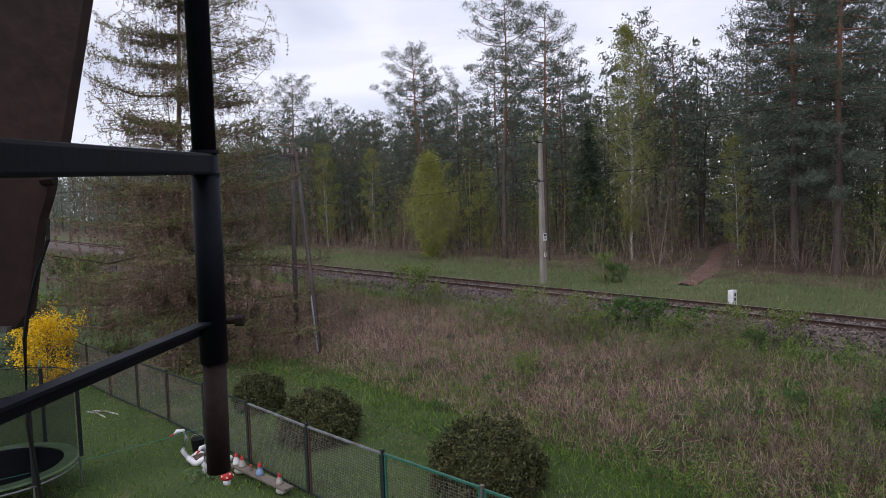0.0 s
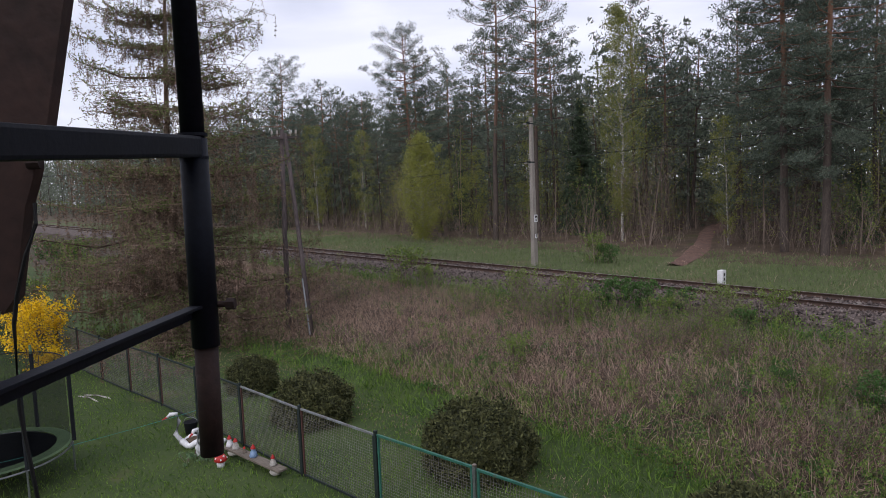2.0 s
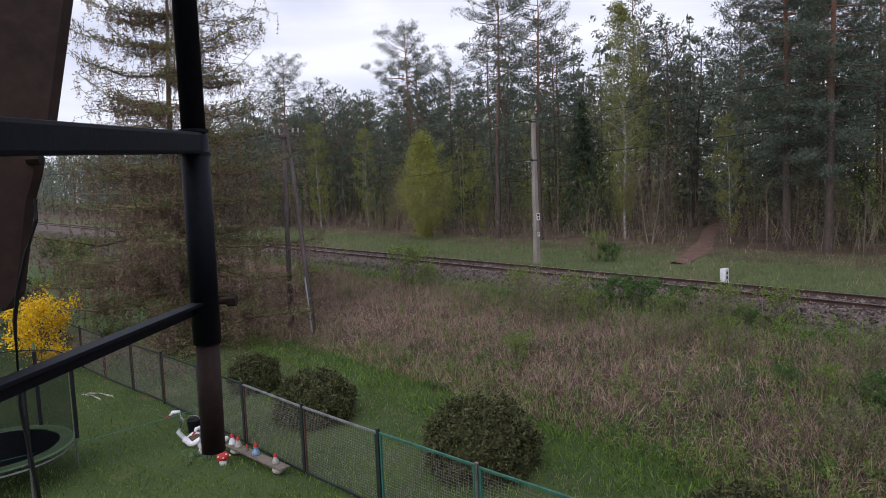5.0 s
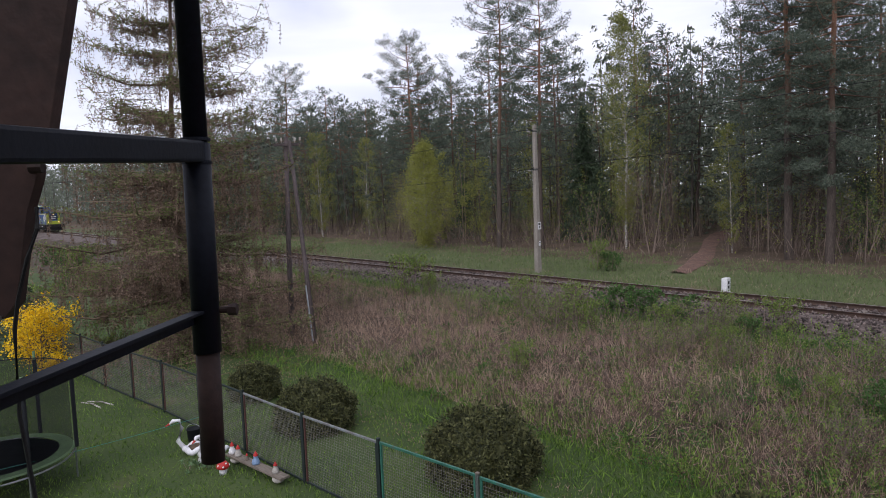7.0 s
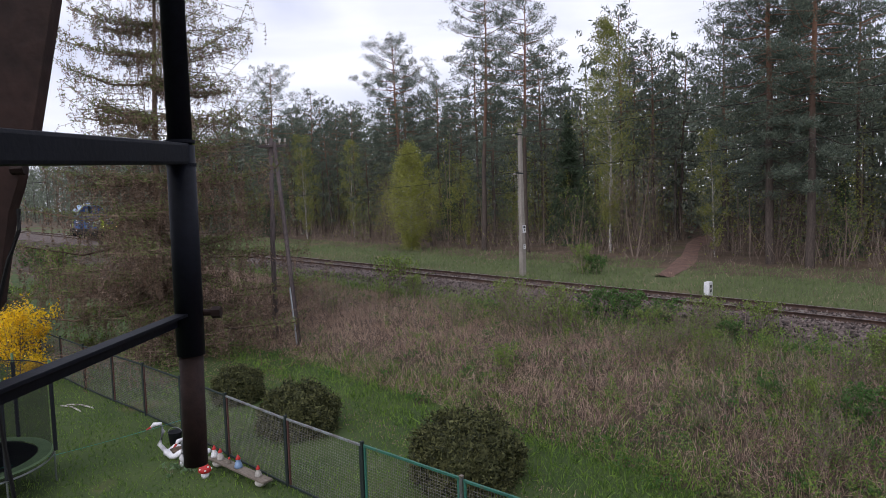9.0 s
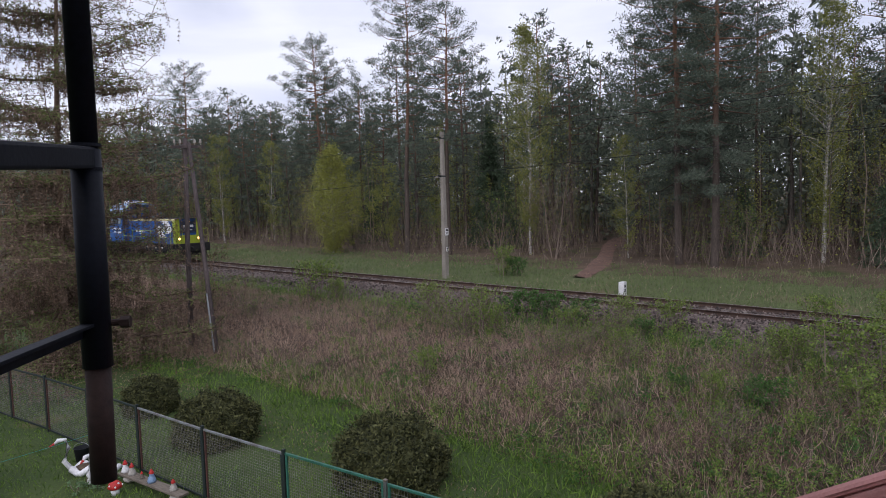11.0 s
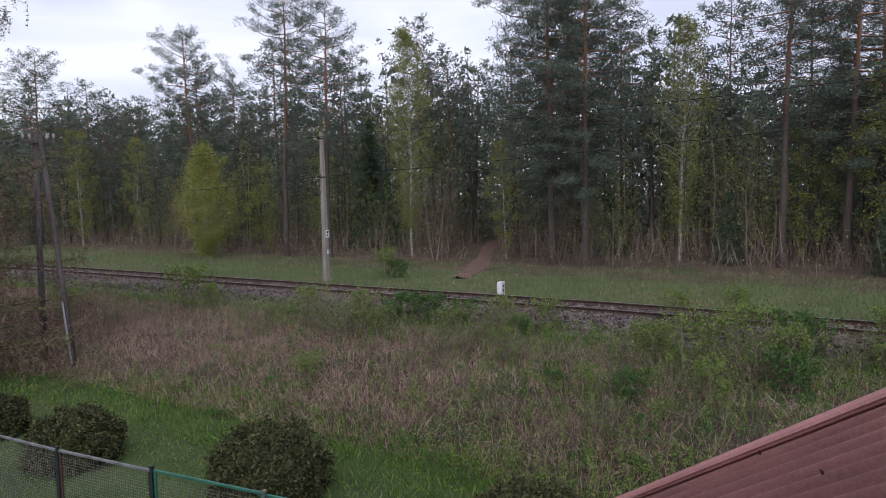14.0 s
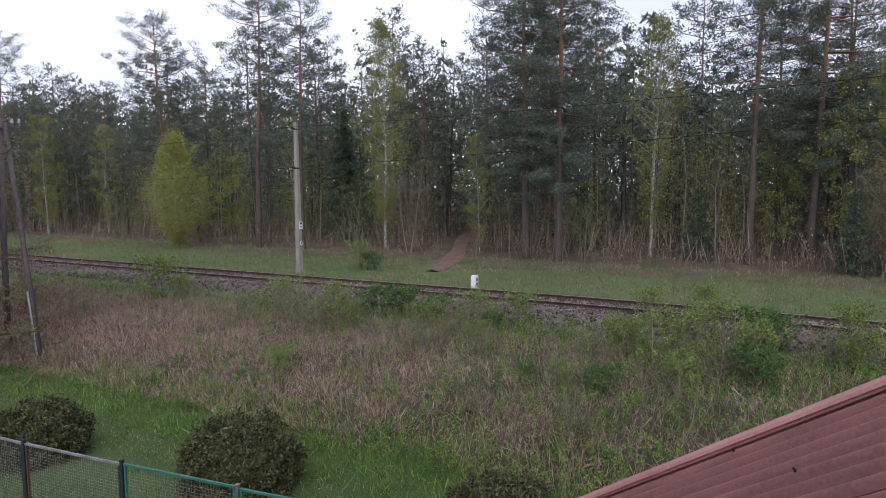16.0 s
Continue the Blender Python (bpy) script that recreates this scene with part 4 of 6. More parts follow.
def green_depths():
    """Young broadleaved growth between the trunks, in soft clumps."""
    rg = np.random.RandomState(14)
    C = []
    w = Wood()
    for k in range(430):
        s, e = rg.uniform(5, 170), rg.uniform(18, 40)
        if s < 38 and (e < 29 or k % 3):
            continue
        x, y = beside(s, e)
        if not clear_of_path(x, y, 1.5):
            continue
        z, h, r = gz(x, y), rg.uniform(4, 10.5), rg.uniform(1.0, 1.9)
        w.limb(np.array([(x, y, z - 0.2), (x + rg.normal() * 0.15, y + rg.normal() * 0.15, z + h * 0.5), (x + rg.normal() * 0.3, y, z + h)]), 0.05, 0.01, 4)
        f = rg.uniform(0, 1, 380)
        a, q = rg.uniform(0, 6.283, 380), r * np.sin(np.pi * np.clip(f * 0.85 + 0.12, 0, 1)) * rg.uniform(0.1, 1, 380) ** 0.6
        C.append(np.stack([x + np.cos(a) * q, y + np.sin(a) * q, z + h * (0.12 + 0.9 * f)], 1))
    tagged(w.done("young_stems", M["twig"], None), "thin stems of young trees in the forest", "forest", kind="stuff")
    v, f = leaves(np.concatenate(C), 0.14, 0.09, droop=0.2, rng=rg)
    tagged(soup("young_foliage", v, f, M["young_leaf"]), "pale yellow-green young foliage between the pines", "forest", kind="stuff")


green_depths()


def undergrowth():
    rg = np.random.RandomState(9)
    n = 15000
    s, e = rg.uniform(5, 150, n), 14.5 + rg.uniform(0, 1, n) ** 1.2 * 22
    P = np.array([on_track(v) for v in np.arange(0, 160, 0.5)])
    i = (s / 0.5).astype(int)
    k = s - i * 0.5
    x, y = P[i, 0, 0] + P[i, 1, 1] * e + P[i, 1, 0] * k, P[i, 0, 1] - P[i, 1, 0] * e + P[i, 1, 1] * k
    ok = np.array([clear_of_path(a, b, 1.1) for a, b in zip(x, y)])
    x, y = x[ok], y[ok]
    z = ground_z(x, y)
    v, f = leaves(np.stack([x, y, z - 0.05], 1), rg.uniform(0.5, 3.2, len(x)), 0.035, up=3.0, rng=rg)
    tagged(soup("undergrowth", v, f, M["twig"]), "bare brown brushwood under the trees", "undergrowth", kind="stuff")
    n = 9000
    k = rg.randint(0, len(x), n)
    c = np.stack([x[k], y[k], z[k]], 1) + np.stack([rg.normal(size=n) * 0.3, rg.normal(size=n) * 0.3, rg.uniform(0.1, 2.2, n)], 1)
    v, f = leaves(c, 0.14, 0.09, rng=rg)
    tagged(soup("undergrowth_leaves", v, f, M["young_leaf"]), "sparse young leaves of the brushwood", "undergrowth", kind="stuff")


undergrowth()


def bare_path():
    """A strip of reddish bare soil that climbs into the trees, with a small drop at its edge."""
    vs, fs = [], []
    n = 40
    for k in range(n + 1):
        t = k / n
        x, y = 12.6 + 13 * t + 0.35 * math.sin(t * 7), 34.4 + 23 * t
        wdt = 0.4 + 0.5 * math.sin(t * 9) * 0.3 + 0.5 * t
        for j, c in enumerate((-1, -0.45, 0.1, 0.6, 1)):
            px, py = x + 0.87 * c * wdt, y - 0.49 * c * wdt
            vs.append((px, py, gz(px, py) + (0.03 if j in (0, 4) else (0.16 if j == 1 else 0.06)) + 0.02 * math.sin(k * 1.7 + j)))
        if k:
            for j in range(4):
                fs.append(((k - 1) * 5 + j, (k - 1) * 5 + j + 1, k * 5 + j + 1, k * 5 + j))
    tagged(soup("forest_path", vs, fs, M["path"]), "bare reddish earth path leading into the trees", "path", kind="structure")


bare_path()


# ---- the big larch beside the garden ----
def larch():
    rg = np.random.RandomState(61)
    root = thing("larch_tree", "large larch with drooping brown twigs and small cones", "tree")
    w = Wood()
    h = 18.5
    stem = w.limb(wander((0, 0, -0.3), (0.7, 0, h), 16, 0.05, rg), 0.17, 0.03, 9)
    hang, tuft = [], []
    for k in range(185):
        f = (k + rg.uniform()) / 185
        z = 1.2 + (h - 1.4) * f ** 1.12
        o = stem[int(min(z / h * 15, 14))]
        az = rg.uniform(0, 6.283)
        L = (6.3 * (1 - f) ** 0.5 + 0.5) * rg.uniform(0.35, 1.05) * (1 + 0.08 * math.cos(az))
        rise = -0.16 + 0.30 * f + rg.uniform(-0.14, 0.14)
        e = o + np.array((math.cos(az) * L, math.sin(az) * L, L * rise))
        mid = o * 0.45 + e * 0.55 + np.array((0, 0, -0.10 * L))
        az2 = az + rg.uniform(-0.5, 0.5)
        e2 = e + np.array((math.cos(az2), math.sin(az2), 0.8)) * rg.uniform(0.4, 1.1)
        w.limb(np.stack([o, mid, e, e2]), 0.04 * (1 - f) + 0.018, 0.006, 4)
        q0 = []
        for t in np.linspace(0.10, 1, int(L * 10)):
            q0.append(o * (1 - t) ** 2 + 2 * mid * t * (1 - t) + e * t * t)
        for t in np.linspace(0, 1, 6):
            q0.append(e * (1 - t) + e2 * t)
        for i, q in enumerate(q0):
            t = i / len(q0)
            side = np.array((-math.sin(az), math.cos(az), 0)) * rg.normal() * 0.75 * (0.35 + t)
            g = q + side + np.array((0, 0, rg.uniform(-0.15, 0.16)))
            ln = rg.uniform(0.2, 1.0) ** 1.4 * 1.7 * (1.0 if z < 9 else 0.5)
            tip = g + np.array((rg.normal() * 0.14, rg.normal() * 0.14, -ln))
            w.limb(np.stack([q, g, tip]), 0.011, 0.004, 3)
            m = int(ln * (34 if z < 9 else 24)) + 2
            tt = rg.uniform(0, 1, (m, 1))
            hang.append(g * (1 - tt) + tip * tt + rg.normal(size=(m, 3)) * 0.03)
            m = 11
            tt = rg.uniform(0, 1, (m, 1))
            tuft.append(q * (1 - tt) + g * tt + rg.normal(size=(m, 3)) * 0.06)
    w.done("trunk", M["larch"], root)
    v, f = leaves(np.concatenate(hang), 0.10, 0.038, rng=rg)
    soup("crown", v, f, M["larch"], root, "brown knobbly twigs with old cones")
    v, f = leaves(np.concatenate(tuft), 0.11, 0.042, rng=rg)
    soup("fresh_growth", v, f, M["larch_tuft"], root, "fresh pale green needle tufts")
    return root


put(larch(), -11.1, 27.5, 0)


# ---- grass and herbs ----
def scatter(n, seed, x0, x1, y0, y1, test):
    rg = np.random.RandomState(seed)
    x, y = rg.uniform(x0, x1, n), rg.uniform(y0, y1, n)
    d, s = off_track(x, y)
    ok = test(x, y, d, s, rg)
    return x[ok], y[ok], ground_z(x[ok], y[ok]), d[ok], s[ok], rg


def scatter_bank(n, seed, s0, s1, d0, d1, test):
    """Points by length along the line and distance from it, thicker where it is near the garden."""
    rg = np.random.RandomState(seed)
    s, d = s0 + (s1 - s0) * rg.uniform(0, 1, n) ** 1.25, rg.uniform(d0, d1, n)
    P = np.array([on_track(v) for v in np.arange(-10, 140, 0.5)])
    i = ((s + 10) / 0.5).astype(int)
    fr = ((s + 10) / 0.5 - i)[:, None]
    p = P[i, 0] * (1 - fr) + P[i + 1, 0] * fr
    x, y = p[:, 0] - P[i, 1, 1] * d, p[:, 1] + P[i, 1, 0] * d
    ok = test(x, y, d, s, rg)
    return x[ok], y[ok], ground_z(x[ok], y[ok]), d[ok], s[ok], rg


def in_view(x, y):
    a = np.degrees(np.arctan2(x, y))
    return (a > -36) & (a < 58)


def blades(name, label, material, n, seed, area, test, length, width, up, sink=0.02):
    x, y, z, d, s, rg = scatter(n, seed, *area, test)
    m = len(x)
    v, f = leaves(np.stack([x, y, z - sink], 1), rg.uniform(length[0], length[1], m), width, up=up, rng=rg)
    tagged(soup(name, v, f, material), label, "grass", kind="stuff")


blades("lawn_grass", "short mown garden grass", M["grass"], 260000, 71, (-20, 8, 8, 45), lambda x, y, d, s, r: in_view(x, y) & (d > 10.8 + 0.5 * patch(x, y, 2)) & (np.hypot(x, y) < r.uniform(14, 42, len(x))) & (patch(x, y, 0.7) > -0.9 + r.uniform(-0.4, 0.3, len(x))), (0.06, 0.15), 0.018, 1.5)
blades("tall_grass", "long green grass at the foot of the bank", M["grass"], 120000, 72, (-16, 16, 8, 40), lambda x, y, d, s, r: in_view(x, y) & (d > 10.3) & (d < 13.2) & (patch(x, y, 0.8) > r.uniform(-1.2, 0.9, len(x))), (0.16, 0.42), 0.022, 1.9)
blades("lawn_tufts", "uneven tufts of brighter garden grass", M["grass"], 90000, 70, (-18, 12, 9, 36), lambda x, y, d, s, r: in_view(x, y) & (d > 11) & (patch(x, y, 3.3) + 0.6 * patch(x, y, 7.1) > r.uniform(0.1, 1.6, len(x))), (0.05, 0.13), 0.014, 1.6)


def bank_blades(name, label, material, n, seed, span, test, length, width, up, sink=0.02, category="grass"):
    x, y, z, d, s, rg = scatter_bank(n, seed, *span, test)
    m = len(x)
    v, f = leaves(np.stack([x, y, z - sink], 1), rg.uniform(length[0], length[1], m), width, up=up, rng=rg)
    tagged(soup(name, v, f, material), label, category, kind="stuff")


def dry(x, y, s):
    return patch(x, y, 0.9) * 0.7 + 0.5 * patch(x, y, 2.1) + (s - 40) * 0.045 - 0.9 * np.clip((off_track(x, y)[0] - 9.2) / 2.0, 0, 1) * (s < 32)


bank_blades("dry_grass", "pinkish brown dry stalks and dead grass", M["straw"], 190000, 73, (12, 84, 4.0, 11.5), lambda x, y, d, s, r: dry(x, y, s) > r.uniform(-1.8, 0.9, len(x)), (0.15, 0.55), 0.010, 1.7)
bank_blades("matted_stalks", "matted fallen dead stalks", M["straw"], 70000, 74, (12, 80, 4.2, 11.3), lambda x, y, d, s, r: dry(x, y, s) > r.uniform(-2.2, 0.8, len(x)), (0.12, 0.42), 0.011, 0.5, -0.12)
bank_blades("green_bank_grass", "tufts of green grass among dead stalks", M["grass"], 100000, 80, (12, 84, 3.0, 11.9), lambda x, y, d, s, r: -dry(x, y, s) + 0.35 * (d > 9.5) + 0.5 * (d < 5) > r.uniform(-0.6, 1.4, len(x)), (0.14, 0.42), 0.016, 1.5)
bank_blades("trodden_grass", "pale trodden dry grass along the mown strip", M["straw"], 60000, 83, (14, 75, 12.6, 15.0), lambda x, y, d, s, r: (np.abs(d - 13.7 - 0.5 * patch(x, y, 0.5)) < r.uniform(0.0, 0.8, len(x))) & (patch(x, y, 1.4) > r.uniform(-1.3, 0.8, len(x))), (0.04, 0.12), 0.012, 0.6)
bank_blades("track_grass", "fresh green grass strip beside the ballast", M["grass"], 52000, 75, (5, 110, 2.0, 5.6), lambda x, y, d, s, r: d + patch(x, y) * 0.7 < r.uniform(3.4, 6, len(x)), (0.10, 0.34), 0.02, 1.8)
bank_blades("meadow_grass", "pale meadow grass between track and forest", M["meadow_grass"], 80000, 76, (0, 120, -14.5, -2.4), lambda x, y, d, s, r: np.abs((x - 13) * 0.873 - (y - 35) * 0.487) > 0.9 * (y > 33), (0.12, 0.40), 0.022, 1.8)
bank_blades("dry_meadow_grass", "tufts of bleached grass in the meadow", M["straw"], 40000, 77, (0, 100, -15.5, -4), lambda x, y, d, s, r: patch(x, y, 1.3) > r.uniform(-0.2, 1.5, len(x)), (0.15, 0.36), 0.012, 2.2)


def herbs():
    """Leafy weeds and brambles in clumps, each clump a few shoots clothed in leaves."""
    kinds = (("herbs", "green nettles and spring herbs on the bank", "herb", 4600, 0.05, 0.0, 58, (0.12, 0.55), 0.19),
             ("bramble_leaves", "dark green bramble leaves low on the bank", "shrub_dark", 3400, 0.065, 7.0, 48, (0.1, 0.36), 0.32),
             ("weed_shoots", "tall yellow-green weed shoots on the bank", "shrub", 2200, 0.05, 3.0, 56, (0.4, 1.0), 0.12))
    for k, (nm, label, mt, n, lf, off, per, hh, wide) in enumerate(kinds):
        x, y, z, d, s, rg = scatter_bank(n, 78 + 10 * k, 12, 80, 3.0, 11.9, lambda x, y, d, s, r: patch(x + off, y + off, 1.5) * 0.6 + 0.4 * patch(x - off, y, 3.1) - (s - 39) * 0.045 + 0.5 * (d < 5.2) + 0.4 * ((d > 8.8) & (s < 34)) > r.uniform(-0.9, 1.5, len(x)))
        m = len(x)
        H = rg.uniform(hh[0], hh[1], m)
        u = rg.uniform(0, 1, (m, per))
        a, q = rg.uniform(0, 6.283, (m, per)), wide * (1.15 - 0.8 * u) * rg.uniform(0.2, 1.2, (m, per)) ** 0.7
        lean = rg.normal(size=(m, 2, 1)) * 0.16
        c = np.stack([x[:, None] + np.cos(a) * q + lean[:, 0] * u, y[:, None] + np.sin(a) * q + lean[:, 1] * u, z[:, None] + u * H[:, None] + 0.03], -1).reshape(-1, 3)
        v, f = leaves(c, lf, lf * 0.75, up=0.15, rng=rg)
        tagged(soup(nm, v, f, M[mt]), label, "herbs", kind="stuff")
    x, y, z, d, s, rg = scatter_bank(30000, 79, 12, 80, 4.2, 10.8, lambda x, y, d, s, r: patch(x + 9, y, 0.8) > r.uniform(-0.9, 1.1, len(x)))
    v, f = leaves(np.stack([x, y, z], 1), rg.uniform(0.35, 1.15, len(x)), 0.011, up=1.8, rng=rg)
    tagged(soup("dead_stems", v, f, M["twig"]), "tangled dark leafless stems on the bank", "stems", kind="stuff")


herbs()

# bushes on the bank, by kind
SHRUBS = [broadleaf("shrub", 81, 1.5, 0.05, 0.6, M["shrub"], M["twig"], 1600, 0.07, 0.018, 40, 1.7, "loose shrub with fresh light green leaves", "shrub", "bank shrubs", 5, twigs=3),
          broadleaf("shrub", 82, 1.2, 0.05, 0.55, M["shrub_dark"], M["twig"], 1700, 0.085, 0.018, 36, 1.6, "dense dark green leafy bush", "shrub", "bank shrubs", 6, twigs=4),
          broadleaf("shrub", 83, 1.5, 0.05, 0.95, M["shrub"], M["twig"], 700, 0.06, 0.018, 40, 0.9, "tangled brown bush with few leaves", "shrub", "bank shrubs", 7, twigs=5)]
FIRST = [True, True, True]
for k, x, y, sz in ((0, -1.3, 31.1, 1.35), (0, -0.5, 30.4, 0.8), (1, 6.4, 24.0, 0.95), (1, 7.35, 23.3, 0.9), (1, 8.1, 22.1, 0.8), (0, 3.2, 25.7, 1.0), (0, 5.0, 24.5, 0.85), (0, 9.03, 36.9, 1.1), (1, 9.6, 36.5, 0.9),
                    (2, 3.1, 23.8, 1.1), (2, 4.3, 22.6, 1.15), (2, 3.7, 22.2, 1.0), (0, 4.9, 22.0, 0.8), (2, 1.2, 24.8, 0.9), (0, 11.7, 13.7, 1.15), (1, 12.57, 11.9, 0.9), (2, 12.2, 12.8, 1.0), (0, 13.2, 12.4, 0.95), (0, 11.2, 15.4, 0.8),
                    (0, 15.2, 16.3, 0.8), (0, 13.6, 17.0, 0.75), (1, 15.0, 13.6, 1.0), (0, 14.2, 14.6, 0.9), (0, 10.2, 19.6, 0.8), (0, 9.3, 20.9, 0.75), (2, 8.0, 19.6, 0.9), (0, 7.2, 20.8, 0.7), (2, 6.2, 18.6, 0.75), (0, 2.2, 18.9, 0.75), (2, 9.8, 15.0, 0.85), (1, 9.0, 13.2, 0.7), (0, 10.6, 12.2, 0.8),
                    (2, -4.4, 29.6, 0.8), (0, -6.6, 33.6, 0.8), (0, 16.4, 12.2, 0.9), (1, 17.0, 10.4, 1.0), (0, -27.5, 50.0, 2.0), (1, -29.5, 52.8, 2.4), (0, -24.0, 46.0, 1.4), (0, -20.0, 33.0, 1.5), (0, -14.5, 28.5, 1.2), (1, -17.0, 40.0, 1.5)):
    if FIRST[k]:
        put(SHRUBS[k], x, y, 0, sz)
        FIRST[k] = False
    else:
        again(SHRUBS[k], x, y, rng.uniform(0, 360), sz)
# more of them strewn along the shoulder and the slope
rs = np.random.RandomState(84)
for k in range(48):
    s, d = rs.uniform(14, 44), (rs.uniform(3.0, 4.6) if k % 2 else rs.uniform(5, 10))
    (cx, cy), (ux, uy) = on_track(s)
    again(SHRUBS[(0, 2, 0, 1, 2)[k % 5]], cx - uy * d, cy + ux * d, rs.uniform(0, 360), rs.uniform(0.4, 0.75))


# ---- the locomotive: x forward, y to its left, z up from the rail head ----
def bar(pts, r, mat_, parent, name="handrail", label=""):
    bm = bmesh.new()
    chain(bm, pts, r, 6)
    return part(name, bm, mat_, parent, label)


def make_loco():
    root = thing("locomotive", "blue and lime diesel shunting locomotive with lit headlights", "locomotive")
    U = lambda u: (u - 6.5) * 0.925          # thirteenths of the frame's length from its rear end
    # frame and deck
    bm = bmesh.new()
    box(bm, 0, 0, 1.0, 12.0, 2.9, 0.44, 0.03)
    frame_ = part("frame", bm, M["underframe"], root, "sooty black main frame")
    bm = bmesh.new()
    box(bm, 0, 0, 1.245, 12.02, 3.0, 0.05, 0.01)
    part("deck", bm, M["underframe"], root)
    for sx in (-1, 1):
        bm = bmesh.new()
        box(bm, sx * 6.06, 0, 0.98, 0.14, 2.9, 0.56, 0.03)
        beam = part("buffer_beam", bm, M["underframe"], root)
        for sy in (-1, 1):
            bm = bmesh.new()
            rod(bm, (sx * 6.1, sy * 0.875, 1.05), (sx * 6.48, sy * 0.875, 1.05), 0.11, 0.09, 12)
            rod(bm, (sx * 6.46, sy * 0.875, 1.05), (sx * 6.6, sy * 0.875, 1.05), 0.24, 0.25, 18)
            part("buffer", bm, M["underframe"], beam)
        bm = bmesh.new()
        chain(bm, [(sx * 6.1, 0, 1.05), (sx * 6.35, 0, 1.02), (sx * 6.48, 0, 0.9), (sx * 6.43, 0, 0.72)], 0.05, 8)
        part("coupling_hook", bm, M["underframe"], beam)
        bm = bmesh.new()
        box(bm, sx * 5.95, 0, 0.42, 0.06, 2.5, 0.42, 0.02, Matrix.Rotation(sx * -0.2, 4, "Y"))
        part("rail_guard", bm, M["underframe"], beam)
        for sy in (-1, 1):
            bm = bmesh.new()
            for z in (0.4, 0.68, 0.96):
                box(bm, sx * 5.7, sy * 1.42, z, 0.5, 0.22, 0.035, 0.008)
            for q in (-0.24, 0.24):
                box(bm, sx * 5.7 + q, sy * 1.5, 0.78, 0.03, 0.04, 0.8)
            part("step", bm, M["underframe"], root)
    # fuel tank and air gear under the frame
    bm = bmesh.new()
    prism(bm, [(-1.25, 0.9), (-1.25, 0.55), (-0.95, 0.32), (0.95, 0.32), (1.25, 0.55), (1.25, 0.9)], "x", -1.6, 1.4)
    part("fuel_tank", bm, M["underframe"], root)
    # bogies with two axles each
    for cx in (-3.6, 3.6):
        bm = bmesh.new()
        for sy in (-1, 1):
            prism(bm, [(cx - 1.85, 0.62), (cx - 1.85, 0.82), (cx - 0.7, 0.95), (cx + 0.7, 0.95), (cx + 1.85, 0.82), (cx + 1.85, 0.62), (cx + 0.6, 0.48), (cx - 0.6, 0.48)], "y", sy * 1.02, sy * 1.14)
        box(bm, cx, 0, 0.72, 0.5, 2.0, 0.3, 0.02)
        bogie = part("bogie", bm, M["underframe"], root)
        for ax in (-1.3, 1.3):
            for sy in (-1, 1):
                bm = bmesh.new()
                box(bm, cx + ax, sy * 1.17, 0.55, 0.34, 0.22, 0.36, 0.04)
                part("axle_box", bm, M["underframe"], bogie)
                bm = bmesh.new()
                for q in (-0.3, 0.3):
                    for lv in range(5):
                        rod(bm, (cx + ax + q, sy * 1.16, 0.70 + lv * 0.05), (cx + ax + q, sy * 1.16, 0.725 + lv * 0.05), 0.075, None, 10)
                part("coil_spring", bm, M["underframe"], bogie)
            bm = bmesh.new()
            for sy in (-1, 1):
                rod(bm, (0, sy * 0.66, 0), (0, sy * 0.79, 0), 0.56, None, 28)
                rod(bm, (0, sy * 0.79, 0), (0, sy * 0.83, 0), 0.46, 0.40, 28)
                for q in range(6):
                    a = q * math.tau / 6
                    box(bm, math.cos(a) * 0.25, sy * 0.835, math.sin(a) * 0.25, 0.30, 0.03, 0.07, 0.0, Matrix.Rotation(-a, 4, "Y"))
            rod(bm, (0, -0.8, 0), (0, 0.8, 0), 0.09, None, 12)
            wheel = part("wheelset", bm, M["underframe"], bogie)
            wheel.location = (cx + ax, 0, 0.55)
            WHEELS.append(wheel)
    # long bonnet in front, short one behind
    def bonnet(u0, u1, name, label):
        bm = bmesh.new()
        prism(bm, [(-0.95, 1.26), (-0.95, 2.88), (-0.88, 3.02), (0.88, 3.02), (0.95, 2.88), (0.95, 1.26)], "x", U(u0), U(u1))
        b = part(name, bm, M["blue"], root, label)
        for sy in (-1, 1):
            bm = bmesh.new()
            prism(bm, [(sy * 0.958, 2.87), (sy * 0.962, 2.95), (sy * 0.885, 3.035), (sy * 0.87, 3.03), (sy * 0.94, 2.94)], "x", U(u0) - 0.01, U(u1) + 0.01)
            part("edge_stripe", bm, M["cream"], b, "cream stripe along the top edge")
        bm = bmesh.new()
        box(bm, (U(u0) + U(u1)) / 2, 0, 3.035, u1 - u0, 1.72, 0.03, 0.008)
        part("bonnet_top", bm, M["underframe"], b, "sooty dark top")
        return b
    front = bonnet(4.9, 12.72, "front_bonnet", "blue long engine bonnet")
    rear = bonnet(1.15, 2.5, "rear_bonnet", "blue short rear bonnet")
    # lime nose and tail bands with darker middle
    for b, u0, u1, s in ((front, 12.36, 12.74, 1), (rear, 1.13, 1.30, -1)):
        for sy in (-1, 1):
            bm = bmesh.new()
            prism(bm, [(sy * 0.962, 1.27), (sy * 0.962, 2.86), (sy * 0.89, 3.025), (sy * 0.62, 3.025), (sy * 0.62, 1.27)], "x", U(u0), U(u1) + (0.02 if s > 0 else 0))
            part("end_band", bm, M["lime"], b, "lime green painted end")
        if s > 0:
            bm = bmesh.new()
